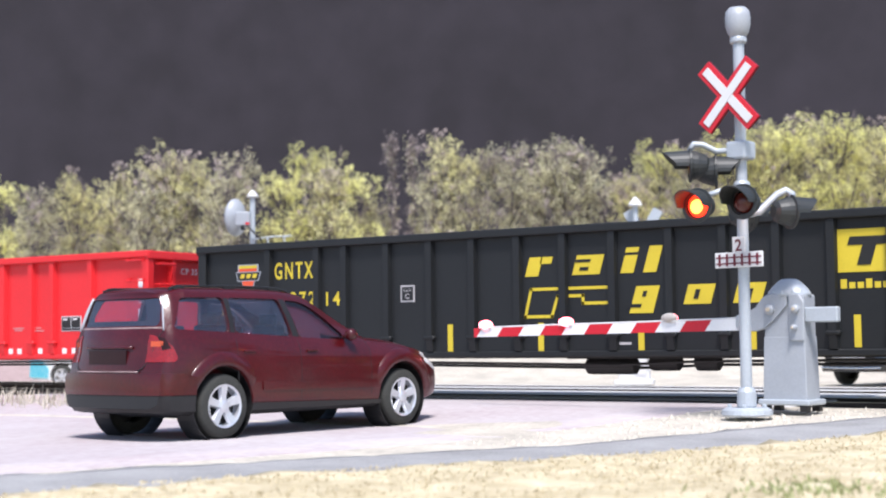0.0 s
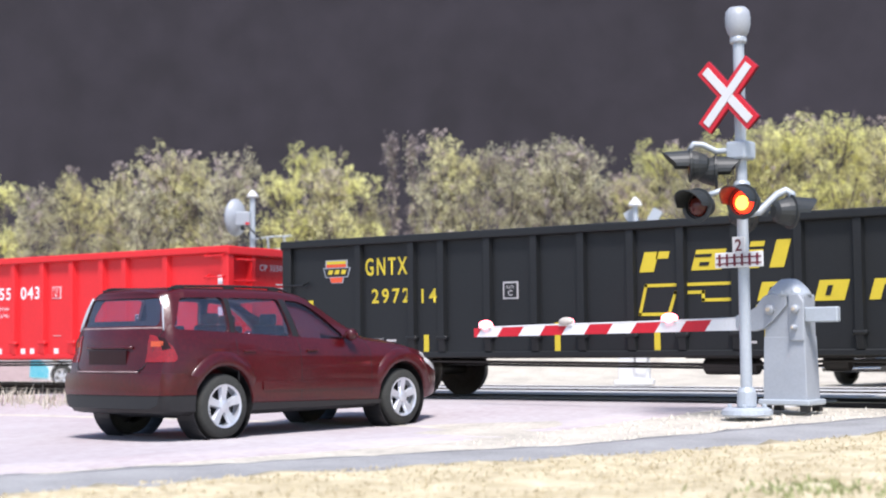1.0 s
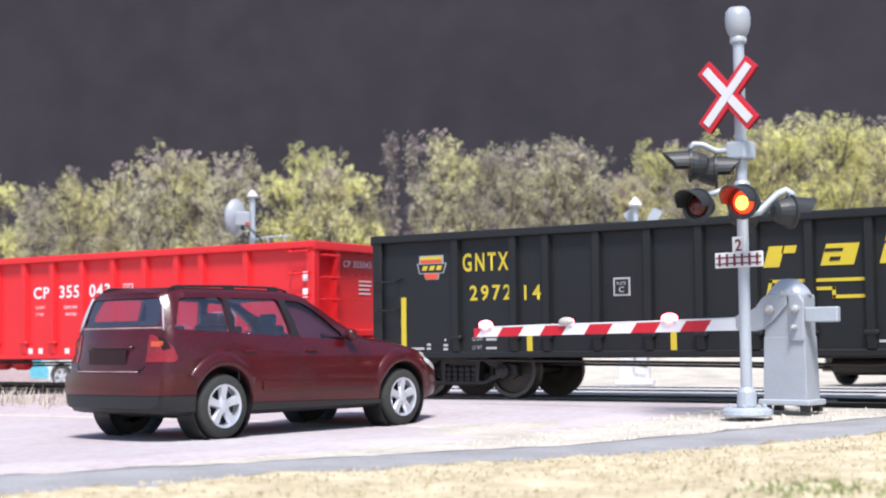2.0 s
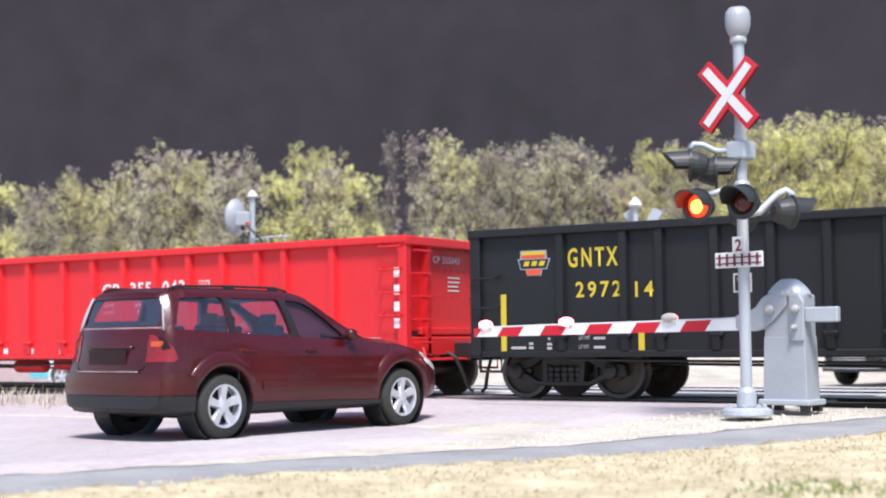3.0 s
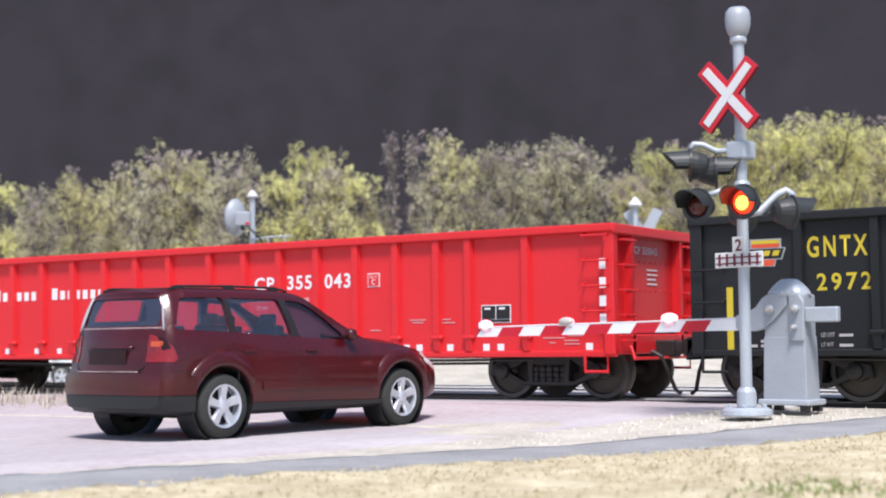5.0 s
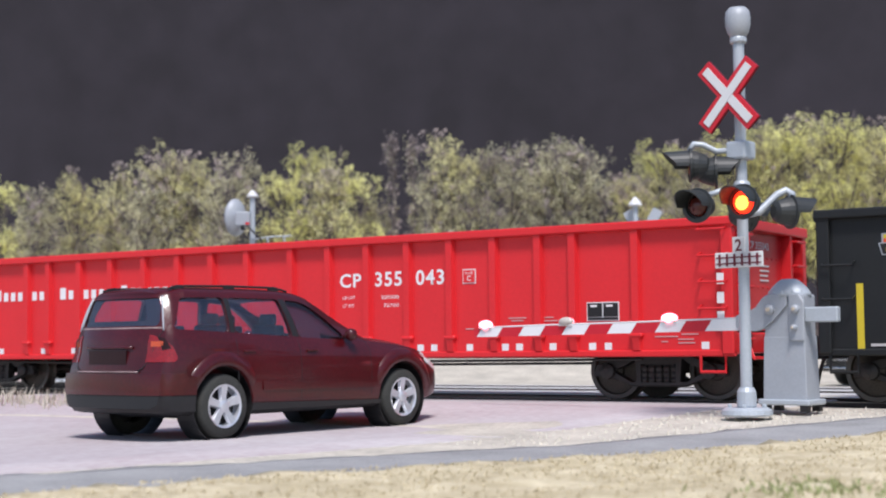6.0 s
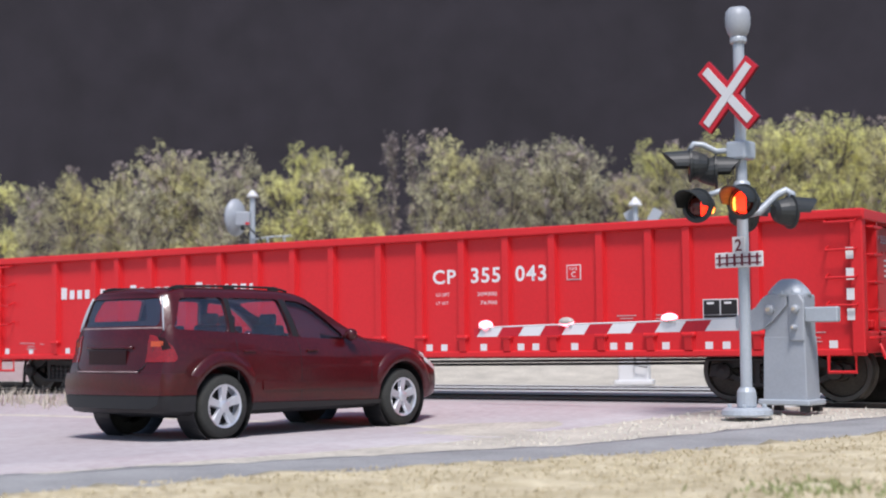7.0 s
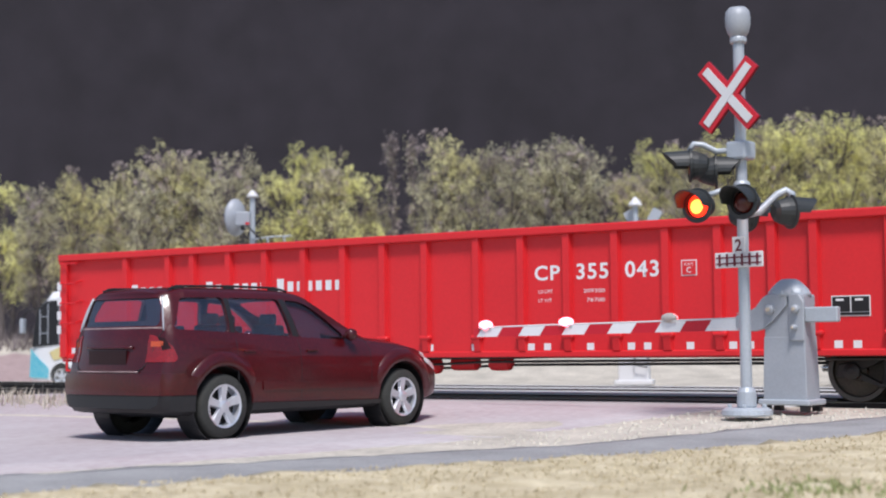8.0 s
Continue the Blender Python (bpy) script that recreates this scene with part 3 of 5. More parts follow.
decal("logo_block", slant(-8.0, -7.6, 1.35, 1.62), FACE, M_YELLOW, black)
decal("logo_gap", slant(-7.85, -7.78, 1.42, 1.55), FACE - 0.008, M_BLACK, black)
decal("logo_block", slant(-7.28, -6.88, 1.35, 1.62), FACE, M_YELLOW, black)
decal("logo_gap", slant(-7.13, -7.04, 1.35, 1.54), FACE - 0.008, M_BLACK, black)
for x0, z0, x1, z1 in ((-10.5, 1.22, -10.06, 1.22), (-10.5, 1.22, -10.4, 1.62), (-10.4, 1.62, -9.16, 1.62), (-10.06, 1.22, -9.96, 1.51), (-9.96, 1.51, -9.55, 1.51), (-9.55, 1.51, -9.55, 1.4), (-9.55, 1.4, -9.16, 1.4)):
    n = Vector((z0 - z1, x1 - x0)).normalized() * 0.022
    ex = Vector((x1 - x0, z1 - z0)).normalized() * 0.02
    decal("logo_line", [(x0 - ex.x + n.x + D, z0 - ex.y + n.y), (x1 + ex.x + n.x + D, z1 + ex.y + n.y), (x1 + ex.x - n.x + D, z1 + ex.y - n.y), (x0 - ex.x - n.x + D, z0 - ex.y - n.y)], FACE, M_YELLOW, black)
decal("logo_field", rect(-5.84 + D, -4.55 + D, 1.71, 2.27), FACE, M_YELLOW, black)
for x in (-5.6, -5.1):
    decal("logo_mark", slant(x - 0.1, x + 0.4, 2.06, 2.17), FACE - 0.008, M_INK, black)
    decal("logo_mark", slant(x + 0.02, x + 0.2, 1.8, 2.06), FACE - 0.008, M_INK, black)
for k in range(7):
    decal("logo_print", rect(-5.8 + 0.11 * k + D, -5.72 + 0.11 * k + D, 1.5, 1.62 if k in (0, 3) else 1.58), FACE, M_YELLOW, black)

# red car: lettering
D = -RC - 0.085
lettering("reporting_mark", "CP", -24.66 + D, -24.24 + D, 1.745, 1.965, FACE, M_WHITE, red, 0.02, 1.12)
lettering("car_number", "355", -23.97 + D, -23.46 + D, 1.745, 1.975, FACE, M_WHITE, red, 0.02, 1.12)
lettering("car_number", "043", -23.2 + D, -22.68 + D, 1.745, 1.98, FACE, M_WHITE, red, 0.02, 1.12)
lettering("weight_line", "LD LMT", -24.6 + D, -24.36 + D, 1.56, 1.61, FACE, M_WHITE, red)
lettering("weight_line", "LT WT", -24.6 + D, -24.38 + D, 1.43, 1.48, FACE, M_WHITE, red)
lettering("weight_line", "209300", -23.86 + D, -23.52 + D, 1.55, 1.605, FACE, M_WHITE, red)
lettering("weight_line", "76700", -23.81 + D, -23.52 + D, 1.42, 1.475, FACE, M_WHITE, red)
decal("plate_box", rect(-22.34 + D, -22.11 + D, 1.74, 1.96), FACE, M_WHITE, red)
decal("plate_field", rect(-22.325 + D, -22.125 + D, 1.755, 1.945), FACE - 0.008, M_RED, red)
lettering("plate_word", "PLATE", -22.29 + D, -22.16 + D, 1.88, 1.92, FACE - 0.018, M_WHITE, red)
lettering("plate_letter", "C", -22.26 + D, -22.19 + D, 1.78, 1.86, FACE - 0.018, M_WHITE, red, 0.01)
decal("notice_board", rect(-20.25 + D, -19.74 + D, 1.14, 1.41), FACE, M_WHITE, red)
for x0, x1 in ((-20.235, -20.005), (-19.985, -19.755)):
    decal("notice_field", rect(x0 + D, x1 + D, 1.2, 1.395), FACE - 0.008, M_INK, red)
    decal("notice_print", rect(x0 + 0.05 + D, x1 - 0.08 + D, 1.34, 1.37), FACE - 0.016, M_WHITE, red)
decal("notice_field", rect(-20.235 + D, -19.755 + D, 1.155, 1.19), FACE - 0.008, M_INK, red)
for x0, x1, z in ((-20.95, -20.8, 1.2), (-20.98, -20.72, 1.15), (-21.55, -21.25, 1.2), (-21.5, -21.3, 1.16), (-22.3, -22.1, 1.05), (-19.2, -18.85, 0.9), (-18.8, -18.55, 0.93), (-19.1, -19.0, 0.83), (-18.85, -18.62, 0.86), (-18.85, -18.6, 0.81), (-33.9, -33.5, 0.92), (-33.7, -33.5, 0.86), (-33.72, -33.48, 0.81), (-33.35, -33.25, 0.9)):
    decal("small_print", rect(x0 + D, x1 + D, z, z + 0.016), FACE, M_PRINTR, red)
for x in (-34.25, -33.6, -32.63, -31.9, -31.5, -30.7, -29.9, -29.3, -28.5, -27.6, -27.2, -26.5, -25.7, -24.73, -24.46, -23.76, -23.12, -22.87, -22.23, -21.61, -21.37, -20.81, -20.17, -19.92, -18.45):
    decal("reflector", rect(x - 0.055 + D, x + 0.055 + D, 0.73, 0.83), FACE, M_WHITE, red)
for e, x in ((1, RX1), (-1, RX0)):
    for z in (1.97, 1.7, 1.44, 1.18):
        decal("reflector", rect(x - e * 0.085 - 0.05 + D, x - e * 0.085 + 0.05 + D, z - 0.09, z + 0.06), -1.523, M_WHITE, red)
# railway name as plain bars
x = -32.8
for n in (8, 7, 7):
    for k in range(n):
        w = 0.14 if k == 0 else 0.115
        decal("name_bar", rect(x + D, x + w + D, 1.72, 1.93 if k == 0 else 1.88), FACE, M_WHITE, red)
        x += w + 0.08
    x += 0.16
# small print on the red car's end
for z, y0, w in ((1.9, -0.1, 0.35), (1.83, -0.1, 0.35), (1.76, -0.1, 0.3), (1.69, -0.1, 0.33)):
    bm = bmesh.new()
    box(bm, RX1 - 0.139 - RC, RX1 - 0.128 - RC, y0, y0 + w, z, z + 0.022)
    part("end_print", bm, M_WHITE, red)
end_mark = lettering("reporting_mark", "CP 355043", -0.55, 0.25, 2.14, 2.25, 0, M_WHITE, red, 0.012, 1.1)
end_mark.matrix_basis = at(RX1 - 0.128 - RC, 0, 0, 0, 0, 90)
for z in (2.02, 1.6):
    for k in range(9):
        bm = bmesh.new()
        y = -0.75 + 0.19 * k
        lathe(bm, [(0.02, 0.0), (0.018, 0.012), (0.006, 0.018)], "x", 6, (RX1 - 0.142 - RC, y, z))
        part("rivet", bm, M_RED, red)


# ---- the waiting car ----
def car_wheel(parent, x, y, r, side, rim_mat=M_RIM, lift=0.0):
    """A road wheel with a five-spoke rim; side: -1 faces -y."""
    bm = bmesh.new()
    w = 0.118
    lathe(bm, [(r * 0.62, -w), (r * 0.9, -w * 1.02), (r * 0.98, -w * 0.75), (r, -w * 0.4), (r, w * 0.4), (r * 0.98, w * 0.75), (r * 0.9, w * 1.02), (r * 0.62, w)], "y", 36, caps=False)
    wheel = part("wheel", bm, M_TYRE, parent, "black rubber tyre on a silver rim", smooth=True)
    wheel.matrix_basis = at(x, y, r + lift)
    s = side
    bm = bmesh.new()
    lathe(bm, [(r * 0.3, s * 0.02), (r * 0.58, s * 0.03), (r * 0.61, s * 0.118), (r * 0.67, s * 0.128), (r * 0.68, s * 0.11), (r * 0.6, 0.0)], "y", 36, caps=False)
    part("rim", bm, rim_mat, wheel)
    bm = bmesh.new()
    lathe(bm, [(r * 0.57, s * 0.015), (r * 0.57, s * 0.03)], "y", 24)
    part("brake_disc", bm, M_TRIM, wheel)
    for k in range(5):
        bm = bmesh.new()
        a = k * math.tau / 5 + math.pi / 2
        u, v = Vector((math.cos(a), 0, math.sin(a))), Vector((-math.sin(a), 0, math.cos(a)))
        o = Vector((0, 1, 0)) * s
        secs = []
        for d, hw, y in ((0.02, 0.05, 0.11), (r * 0.3, 0.05, 0.107), (r * 0.64, 0.068, 0.122)):
            secs.append([u * d + v * hw + o * (y - 0.04), u * d + v * hw * 0.7 + o * y, u * d - v * hw * 0.7 + o * y, u * d - v * hw + o * (y - 0.04)])
        loft(bm, secs)
        part("spoke", bm, rim_mat, wheel)
    bm = bmesh.new()
    lathe(bm, [(0.07, s * 0.06), (0.07, s * 0.118), (0.04, s * 0.128)], "y", 16)
    part("hub_cap", bm, rim_mat, wheel)
    return wheel


# stations of the skin: x, half width, bottom, belt height, belt half width, roof edge height and half width, crown
SKIN = ((-2.50, 0.84, 0.42, 1.275, 0.775, 1.655, 0.60, 1.715), (-2.44, 0.90, 0.37, 1.285, 0.825, 1.685, 0.66, 1.75), (-2.28, 0.94, 0.34, 1.285, 0.85, 1.70, 0.69, 1.77),
        (-2.0, 0.955, 0.33, 1.28, 0.86, 1.70, 0.71, 1.78), (-1.5, 0.96, 0.31, 1.255, 0.865, 1.70, 0.715, 1.79), (-0.9, 0.96, 0.30, 1.225, 0.865, 1.70, 0.715, 1.79),
        (-0.4, 0.96, 0.30, 1.195, 0.86, 1.69, 0.71, 1.78), (-0.1, 0.96, 0.30, 1.18, 0.86, 1.655, 0.70, 1.745), (0.15, 0.96, 0.30, 1.17, 0.855, 1.57, 0.69, 1.665),
        (0.5, 0.96, 0.30, 1.15, 0.85, 1.39, 0.70, 1.48), (0.8, 0.96, 0.30, 1.14, 0.845, 1.245, 0.74, 1.32), (1.0, 0.958, 0.30, 1.13, 0.84, 1.165, 0.76, 1.21),
        (1.15, 0.955, 0.30, 1.12, 0.835, 1.145, 0.75, 1.185), (1.5, 0.955, 0.31, 1.09, 0.83, 1.115, 0.72, 1.155), (1.9, 0.945, 0.33, 1.03, 0.81, 1.055, 0.68, 1.09),
        (2.15, 0.91, 0.35, 0.96, 0.77, 0.985, 0.62, 1.015), (2.33, 0.84, 0.39, 0.86, 0.68, 0.885, 0.52, 0.91), (2.42, 0.74, 0.45, 0.73, 0.60, 0.75, 0.45, 0.765))


def rear_shift(x, y, z):
    """The tail leans forward above the belt and rounds towards its corners."""
    b = min(1.0, max(0.0, (-1.9 - x) / 0.5))
    low = min(1.0, max(0.0, (1.0 - z) / 0.2))
    return b * b * (3 - 2 * b) * (max(0.0, z - 1.12) * 0.34 + (0.17 - 0.06 * low) * min(1.2, abs(y) / 0.85) ** 2.6 - 0.045 * low)


def skin(inset=0.0, x_from=-9.0, x_to=9.0, bottom=None):
    """The car's closed skin, moved inwards by inset, between two stations."""
    st = [s for s in SKIN if x_from <= s[0] <= x_to]
    fine = []
    for i in range(len(st) - 1):
        p0, p1, p2, p3 = st[max(0, i - 1)], st[i], st[i + 1], st[min(len(st) - 1, i + 2)]
        for k in range(4):
            t = k / 4
            row = []
            for a, b, c, d in zip(p0, p1, p2, p3):
                lo, hi = min(b, c), max(b, c)
                v = 0.5 * (2 * b + (c - a) * t + (2 * a - 5 * b + 4 * c - d) * t * t + (3 * b - 3 * c + d - a) * t ** 3)
                row.append(min(hi, max(lo, v)))
            row[0] = p1[0] + (p2[0] - p1[0]) * t
            fine.append(row)
    fine.append(list(st[-1]))
    fine[0][0] += inset
    fine[-1][0] -= inset
    bm = bmesh.new()
    rows = []
    for x, w, z0, zb, wb, zr, wr, zc in fine:
        w, wb, wr, zr, zc = w - inset, wb - inset, wr - inset, zr - inset * 0.7, zc - inset
        z0 = bottom if bottom else z0 + inset
        w = wb + 0.03 if bottom else w
        h = zb - z0
        half = [(w - 0.13, z0), (w - 0.04, z0 + 0.05 * h), (w - 0.008, z0 + 0.18 * h), (w, z0 + 0.36 * h), (w + 0.002, z0 + 0.55 * h), (w - 0.012, z0 + 0.72 * h), (w - 0.035, z0 + 0.86 * h), (wb + 0.018, zb - 0.035), (wb, zb)]
        half += [(wb + (wr - wb) * f + 0.05 * (zr - zb) * math.sin(math.pi * f), zb + (zr - zb) * f) for f in (0.25, 0.5, 0.75, 1.0)]
        c = zc - zr
        half += [(wr - 0.03, zr + 0.42 * c), (wr - 0.10, zr + 0.72 * c), (wr * 0.62, zr + 0.93 * c), (wr * 0.3, zr + 0.99 * c)]
        ring = [(0.0, z0)] + half + [(0.0, zc)] + [(-y, z) for y, z in reversed(half)]
        rows.append([bm.verts.new((x + rear_shift(x, y, z), y, z)) for y, z in ring])
    n = len(rows[0])
    for a, b in zip(rows, rows[1:]):
        for k in range(n):
            bm.faces.new((a[k], a[(k + 1) % n], b[(k + 1) % n], b[k]))
    m = n // 2
    for row, x in ((rows[0], fine[0][0]), (rows[-1], fine[-1][0])):
        lines = []
        for k in range(1, m):
            r, l = row[k], row[n - k]
            line = [r]
            for q in range(1, 10):
                y = r.co.y + (l.co.y - r.co.y) * q / 10
                line.append(bm.verts.new((x + rear_shift(x, y, r.co.z), y, r.co.z)))
            lines.append(line + [l])
        for a, b in zip(lines, lines[1:]):
            for q in range(10):
                bm.faces.new((a[q], a[q + 1], b[q + 1], b[q]))
        for q in range(10):
            bm.faces.new((row[0], lines[0][q + 1], lines[0][q]))
            bm.faces.new((row[m], lines[-1][q], lines[-1][q + 1]))
    return bm


def prism(outline, a, b, axis="y", soft=0.0):
    """A closed prism over an outline: (x, z) run along y, or (y, z) run along x; corners rounded by soft."""
    pts = [Vector(p) for p in outline]
    if soft:
        out = []
        for i, p in enumerate(pts):
            u, v = pts[i - 1] - p, pts[(i + 1) % len(pts)] - p
            ru, rv = min(soft, u.length * 0.45), min(soft, v.length * 0.45)
            s, e = p + u.normalized() * ru, p + v.normalized() * rv
            for t in (0, 0.25, 0.5, 0.75, 1):
                out.append(s.lerp(p, t).lerp(p.lerp(e, t), t))
        pts = out
    bm = bmesh.new()
    rings = [[bm.verts.new((p.x, c, p.y) if axis == "y" else (c, p.x, p.y)) for p in pts] for c in (a, b)]
    bm.faces.new(rings[0])
    bm.faces.new(rings[1][::-1])
    n = len(pts)
    for k in range(n):
        bm.faces.new((rings[0][k], rings[1][k], rings[1][(k + 1) % n], rings[0][(k + 1) % n]))
    return bm


def smoothed(ob, angle=38):
    for p in ob.data.polygons:
        p.use_smooth = True
    ob.data.set_sharp_from_angle(angle=radians(angle))
    return ob


def skin_part(name, mat, car, outer, inner, cutter, label="", less=None):
    """A piece of the car's skin between two insets, inside a prism."""
    ob = part(name, skin(outer), mat, car, label)
    if inner is not None:
        carve(ob, skin(inner))
    carve(ob, cutter, "INTERSECT")
    if less:
        carve(ob, less)
    return smoothed(ob)


def suv_body(parent, paint):
    body = part("body", skin(), paint, parent)
    for x in (-1.58, 1.54):
        for s in (-1, 1):
            cut = bmesh.new()
            lathe(cut, [(0.455, min(s * 0.6, s * 1.2)), (0.455, max(s * 0.6, s * 1.2))], "y", 40, (x, 0, 0.41))
            carve(body, cut)
    return smoothed(body)


SIDE_GLASS = (("quarter_window", ((-2.22, 1.285), (-2.05, 1.65), (-1.42, 1.66), (-1.42, 1.25))),
              ("rear_door_window", ((-1.33, 1.245), (-1.35, 1.66), (-0.53, 1.652), (-0.40, 1.195))),
              ("front_door_window", ((-0.27, 1.185), (-0.42, 1.648), (-0.13, 1.62), (0.06, 1.55), (0.29, 1.41), (0.52, 1.235), (0.56, 1.155))))
REAR_GLASS = ((-0.70, 1.325), (-0.63, 1.645), (0.63, 1.645), (0.70, 1.325))
REAR_CLEAR = ((-0.50, 1.385), (-0.40, 1.625), (0.40, 1.625), (0.50, 1.385))
SCREEN = ((0.97, 1.175), (1.07, 1.29), (0.12, 1.78), (0.04, 1.63))


def tail_point(y, z, out=0.0):
    """A point of the tailgate's outer face."""
    return (-2.50 + rear_shift(-2.5, y, z) - out, y, z)


def build_suv():
    car = tagged(new("suv"), "dark maroon SUV waiting at the lowered crossing gate", "car")
    body = suv_body(car, M_MAROON)
    carve(body, skin(0.05, -2.45, 1.05, 0.95))
    carve(body, prism(SCREEN, -0.67, 0.67))
    carve(body, prism(REAR_GLASS, -2.8, -2.1, "x", 0.07))
    for name, outline in SIDE_GLASS:
        for s in (-1, 1):
            span = sorted((s * 0.5, s * 1.2))
            carve(body, prism(outline, *span, soft=0.06))
            skin_part(name, M_GLASS, car, 0.014, 0.02, prism(outline, *span, soft=0.06), "tinted glass pane")
    smoothed(body)
    skin_part("windscreen", M_GLASS, car, 0.014, 0.02, prism(SCREEN, -0.67, 0.67), "tinted glass pane")
    skin_part("rear_window", M_GLASS, car, 0.014, 0.02, prism(REAR_GLASS, -2.8, -2.1, "x", 0.07), "tinted glass pane")
    skin_part("window_surround", M_TRIM, car, 0.022, 0.03, prism(REAR_GLASS, -2.8, -2.1, "x", 0.07), "black surround of the rear window", prism(REAR_CLEAR, -2.9, -2.0, "x", 0.06))
    for s in (-1, 1):
        span = sorted((s * 0.5, s * 1.2))
        for x in (-1.58, 1.54):
            car_wheel(car, x, s * 0.84, 0.375, s, lift=0.02)
            # broad flared arch
            bm = bmesh.new()
            secs = []
            for k in range(29):
                a = radians(8 + 166 * k / 28)
                fade = min(1.0, 0.3 + k / 8, 0.3 + (28 - k) / 8)
                secs.append([(x + r * math.cos(a), s * (0.90 + (y - 0.90) * (fade if y > 0.95 else 1)), 0.41 + r * math.sin(a)) for r, y in ((0.448, 0.88), (0.450, 0.975), (0.462, 0.990), (0.505, 0.992), (0.56, 0.980), (0.61, 0.955), (0.63, 0.90))])
            loft(bm, secs)
            smoothed(part("wheel_arch", bm, M_MAROON, car), 50)
            bm = bmesh.new()
            lathe(bm, [(0.452, s * 0.62), (0.452, s * 0.93), (0.446, s * 0.93), (0.446, s * 0.62)], "y", 32, (x, 0, 0.41), caps=False)
            part("wheel_well", bm, M_TRIM, car, "black wheel well")
        skin_part("side_skirt", M_TRIM, car, -0.012, None, prism(((-1.13, 0.26), (-1.13, 0.42), (1.13, 0.38), (1.13, 0.26)), *span), "black lower side skirt")
        skin_part("rubbing_strip", M_MAROON, car, -0.014, None, prism(((-0.98, 0.56), (-0.98, 0.67), (0.98, 0.64), (0.98, 0.54)), *span, soft=0.02))
        for x in (-0.33, -1.36, 0.93):
            skin_part("door_gap", M_TRIM, car, -0.0015, 0.01, prism(((x - 0.004, 0.45), (x - 0.004, 1.17), (x + 0.004, 1.17), (x + 0.004, 0.45)), *span))
        for x in (-1.17, -0.12):
            bm = bmesh.new()
            box(bm, x - 0.1, x + 0.08, *sorted((s * 0.925, s * 0.962)), 1.01, 1.04)
            part("door_handle", bevel(bm, 0.01, 2), M_MAROON, car)
        for a, b in (((-1.412, 1.25), (-1.338, 1.245)), ((-0.39, 1.20), (-0.28, 1.19))):
            u = -0.10 if a[0] > -1 else 0.0
            skin_part("door_pillar", M_TRIM, car, -0.0015, 0.01, prism((a, (a[0] - 0.008 + u * 1.25, 1.65), (b[0] - 0.008 + u * 1.4, 1.65), b), *span), "black window pillar")
        lens = ((-2.7, 0.915), (-2.7, 1.225), (-2.40, 1.235), (-2.27, 1.09), (-2.23, 0.96), (-2.27, 0.915))
        skin_part("tail_lamp", M_TAIL, car, -0.010, 0.02, prism(lens, *sorted((s * 0.62, s * 1.2)), soft=0.03), "red wrap-around tail lamp")
        skin_part("reversing_lamp", M_TAILDK, car, -0.013, 0.017, prism(((-2.365, 1.052), (-2.372, 1.203), (-2.343, 1.188), (-2.285, 1.068)), *sorted((s * 0.66, s * 1.1))), "dark smoked lamp band")
        skin_part("marker_lamp", M_AMBER, car, -0.013, 0.02, prism(((-2.7, 1.09), (-2.7, 1.15), (-2.30, 1.15), (-2.30, 1.09)), *sorted((s * 0.66, s * 0.80)), soft=0.01), "orange lamp band")
        skin_part("headlight", M_CLEAR, car, -0.008, 0.02, prism(((2.02, 0.86), (2.08, 1.0), (2.6, 0.90), (2.6, 0.72), (2.26, 0.74)), *sorted((s * 0.50, s * 1.2)), soft=0.03), "clear headlight")
        bm = bmesh.new()
        lathe(bm, [(0.02, 0), (0.065, 0.02), (0.08, 0.06), (0.07, 0.12), (0.03, 0.14)], "x", 14, (0.48, s * 0.95, 1.215))
        box(bm, 0.50, 0.56, *sorted((s * 0.84, s * 0.95)), 1.17, 1.21)
        part("side_mirror", bm, M_MAROON, car, smooth=True)
        bm = bmesh.new()
        tube(bm, [(-2.12, s * 0.60, 1.75), (-2.0, s * 0.60, 1.785), (-1.2, s * 0.60, 1.80), (-0.45, s * 0.60, 1.795), (-0.25, s * 0.60, 1.755)], 0.015, 8)
        for x in (-1.98, -1.2, -0.48):
            box(bm, x - 0.08, x + 0.08, *sorted((s * 0.585, s * 0.615)), 1.745, 1.79)
        part("roof_rail", bm, M_TRIM, car, "black roof rail")
        # worn silver tailgate edges; the wider left tube is a highlight put into colour
        bm = bmesh.new()
        side = [(s * (0.765 - 0.13 * f), 1.27 + 0.40 * f) for f in (0, 0.2, 0.4, 0.6, 0.8, 1.0)]
        tube(bm, [tail_point(y, z, 0.0) for y, z in side], [0.008, 0.009, 0.009, 0.009, 0.009, 0.007] if s < 0 else [0.014, 0.022, 0.026, 0.026, 0.02, 0.01], 8)
        part("window_trim", bm, M_SILVER, car, "silver tailgate edge line, the wide left one a painted highlight", smooth=True)
        bm = bmesh.new()
        low = [(s * 0.765, 1.27), (s * 0.74, 1.235), (s * 0.70, 1.10), (s * 0.66, 0.96), (s * 0.60, 0.85), (s * 0.5, 0.80)]
        tube(bm, [tail_point(y, z, -0.002) for y, z in low], 0.006, 6)
        part("tailgate_gap", bm, M_TRIM, car)
    bm = bmesh.new()
    tube(bm, [tail_point(y, 1.30, -0.004) for y in [-0.74 + 0.148 * k for k in range(11)]], 0.011, 6)
    part("window_trim", bm, M_PALE_EDGE, car, "worn pale edge below the rear window", smooth=True)
    # thin paler line along the bumper step
    bm = bmesh.new()
    tube(bm, [tail_point(y, 0.805, 0.006) for y in [-0.55 + 0.125 * k for k in range(10)]], 0.009, 6)
    part("bumper_edge", bm, M_PALE_EDGE, car, "pale edge of the bumper step", smooth=True)
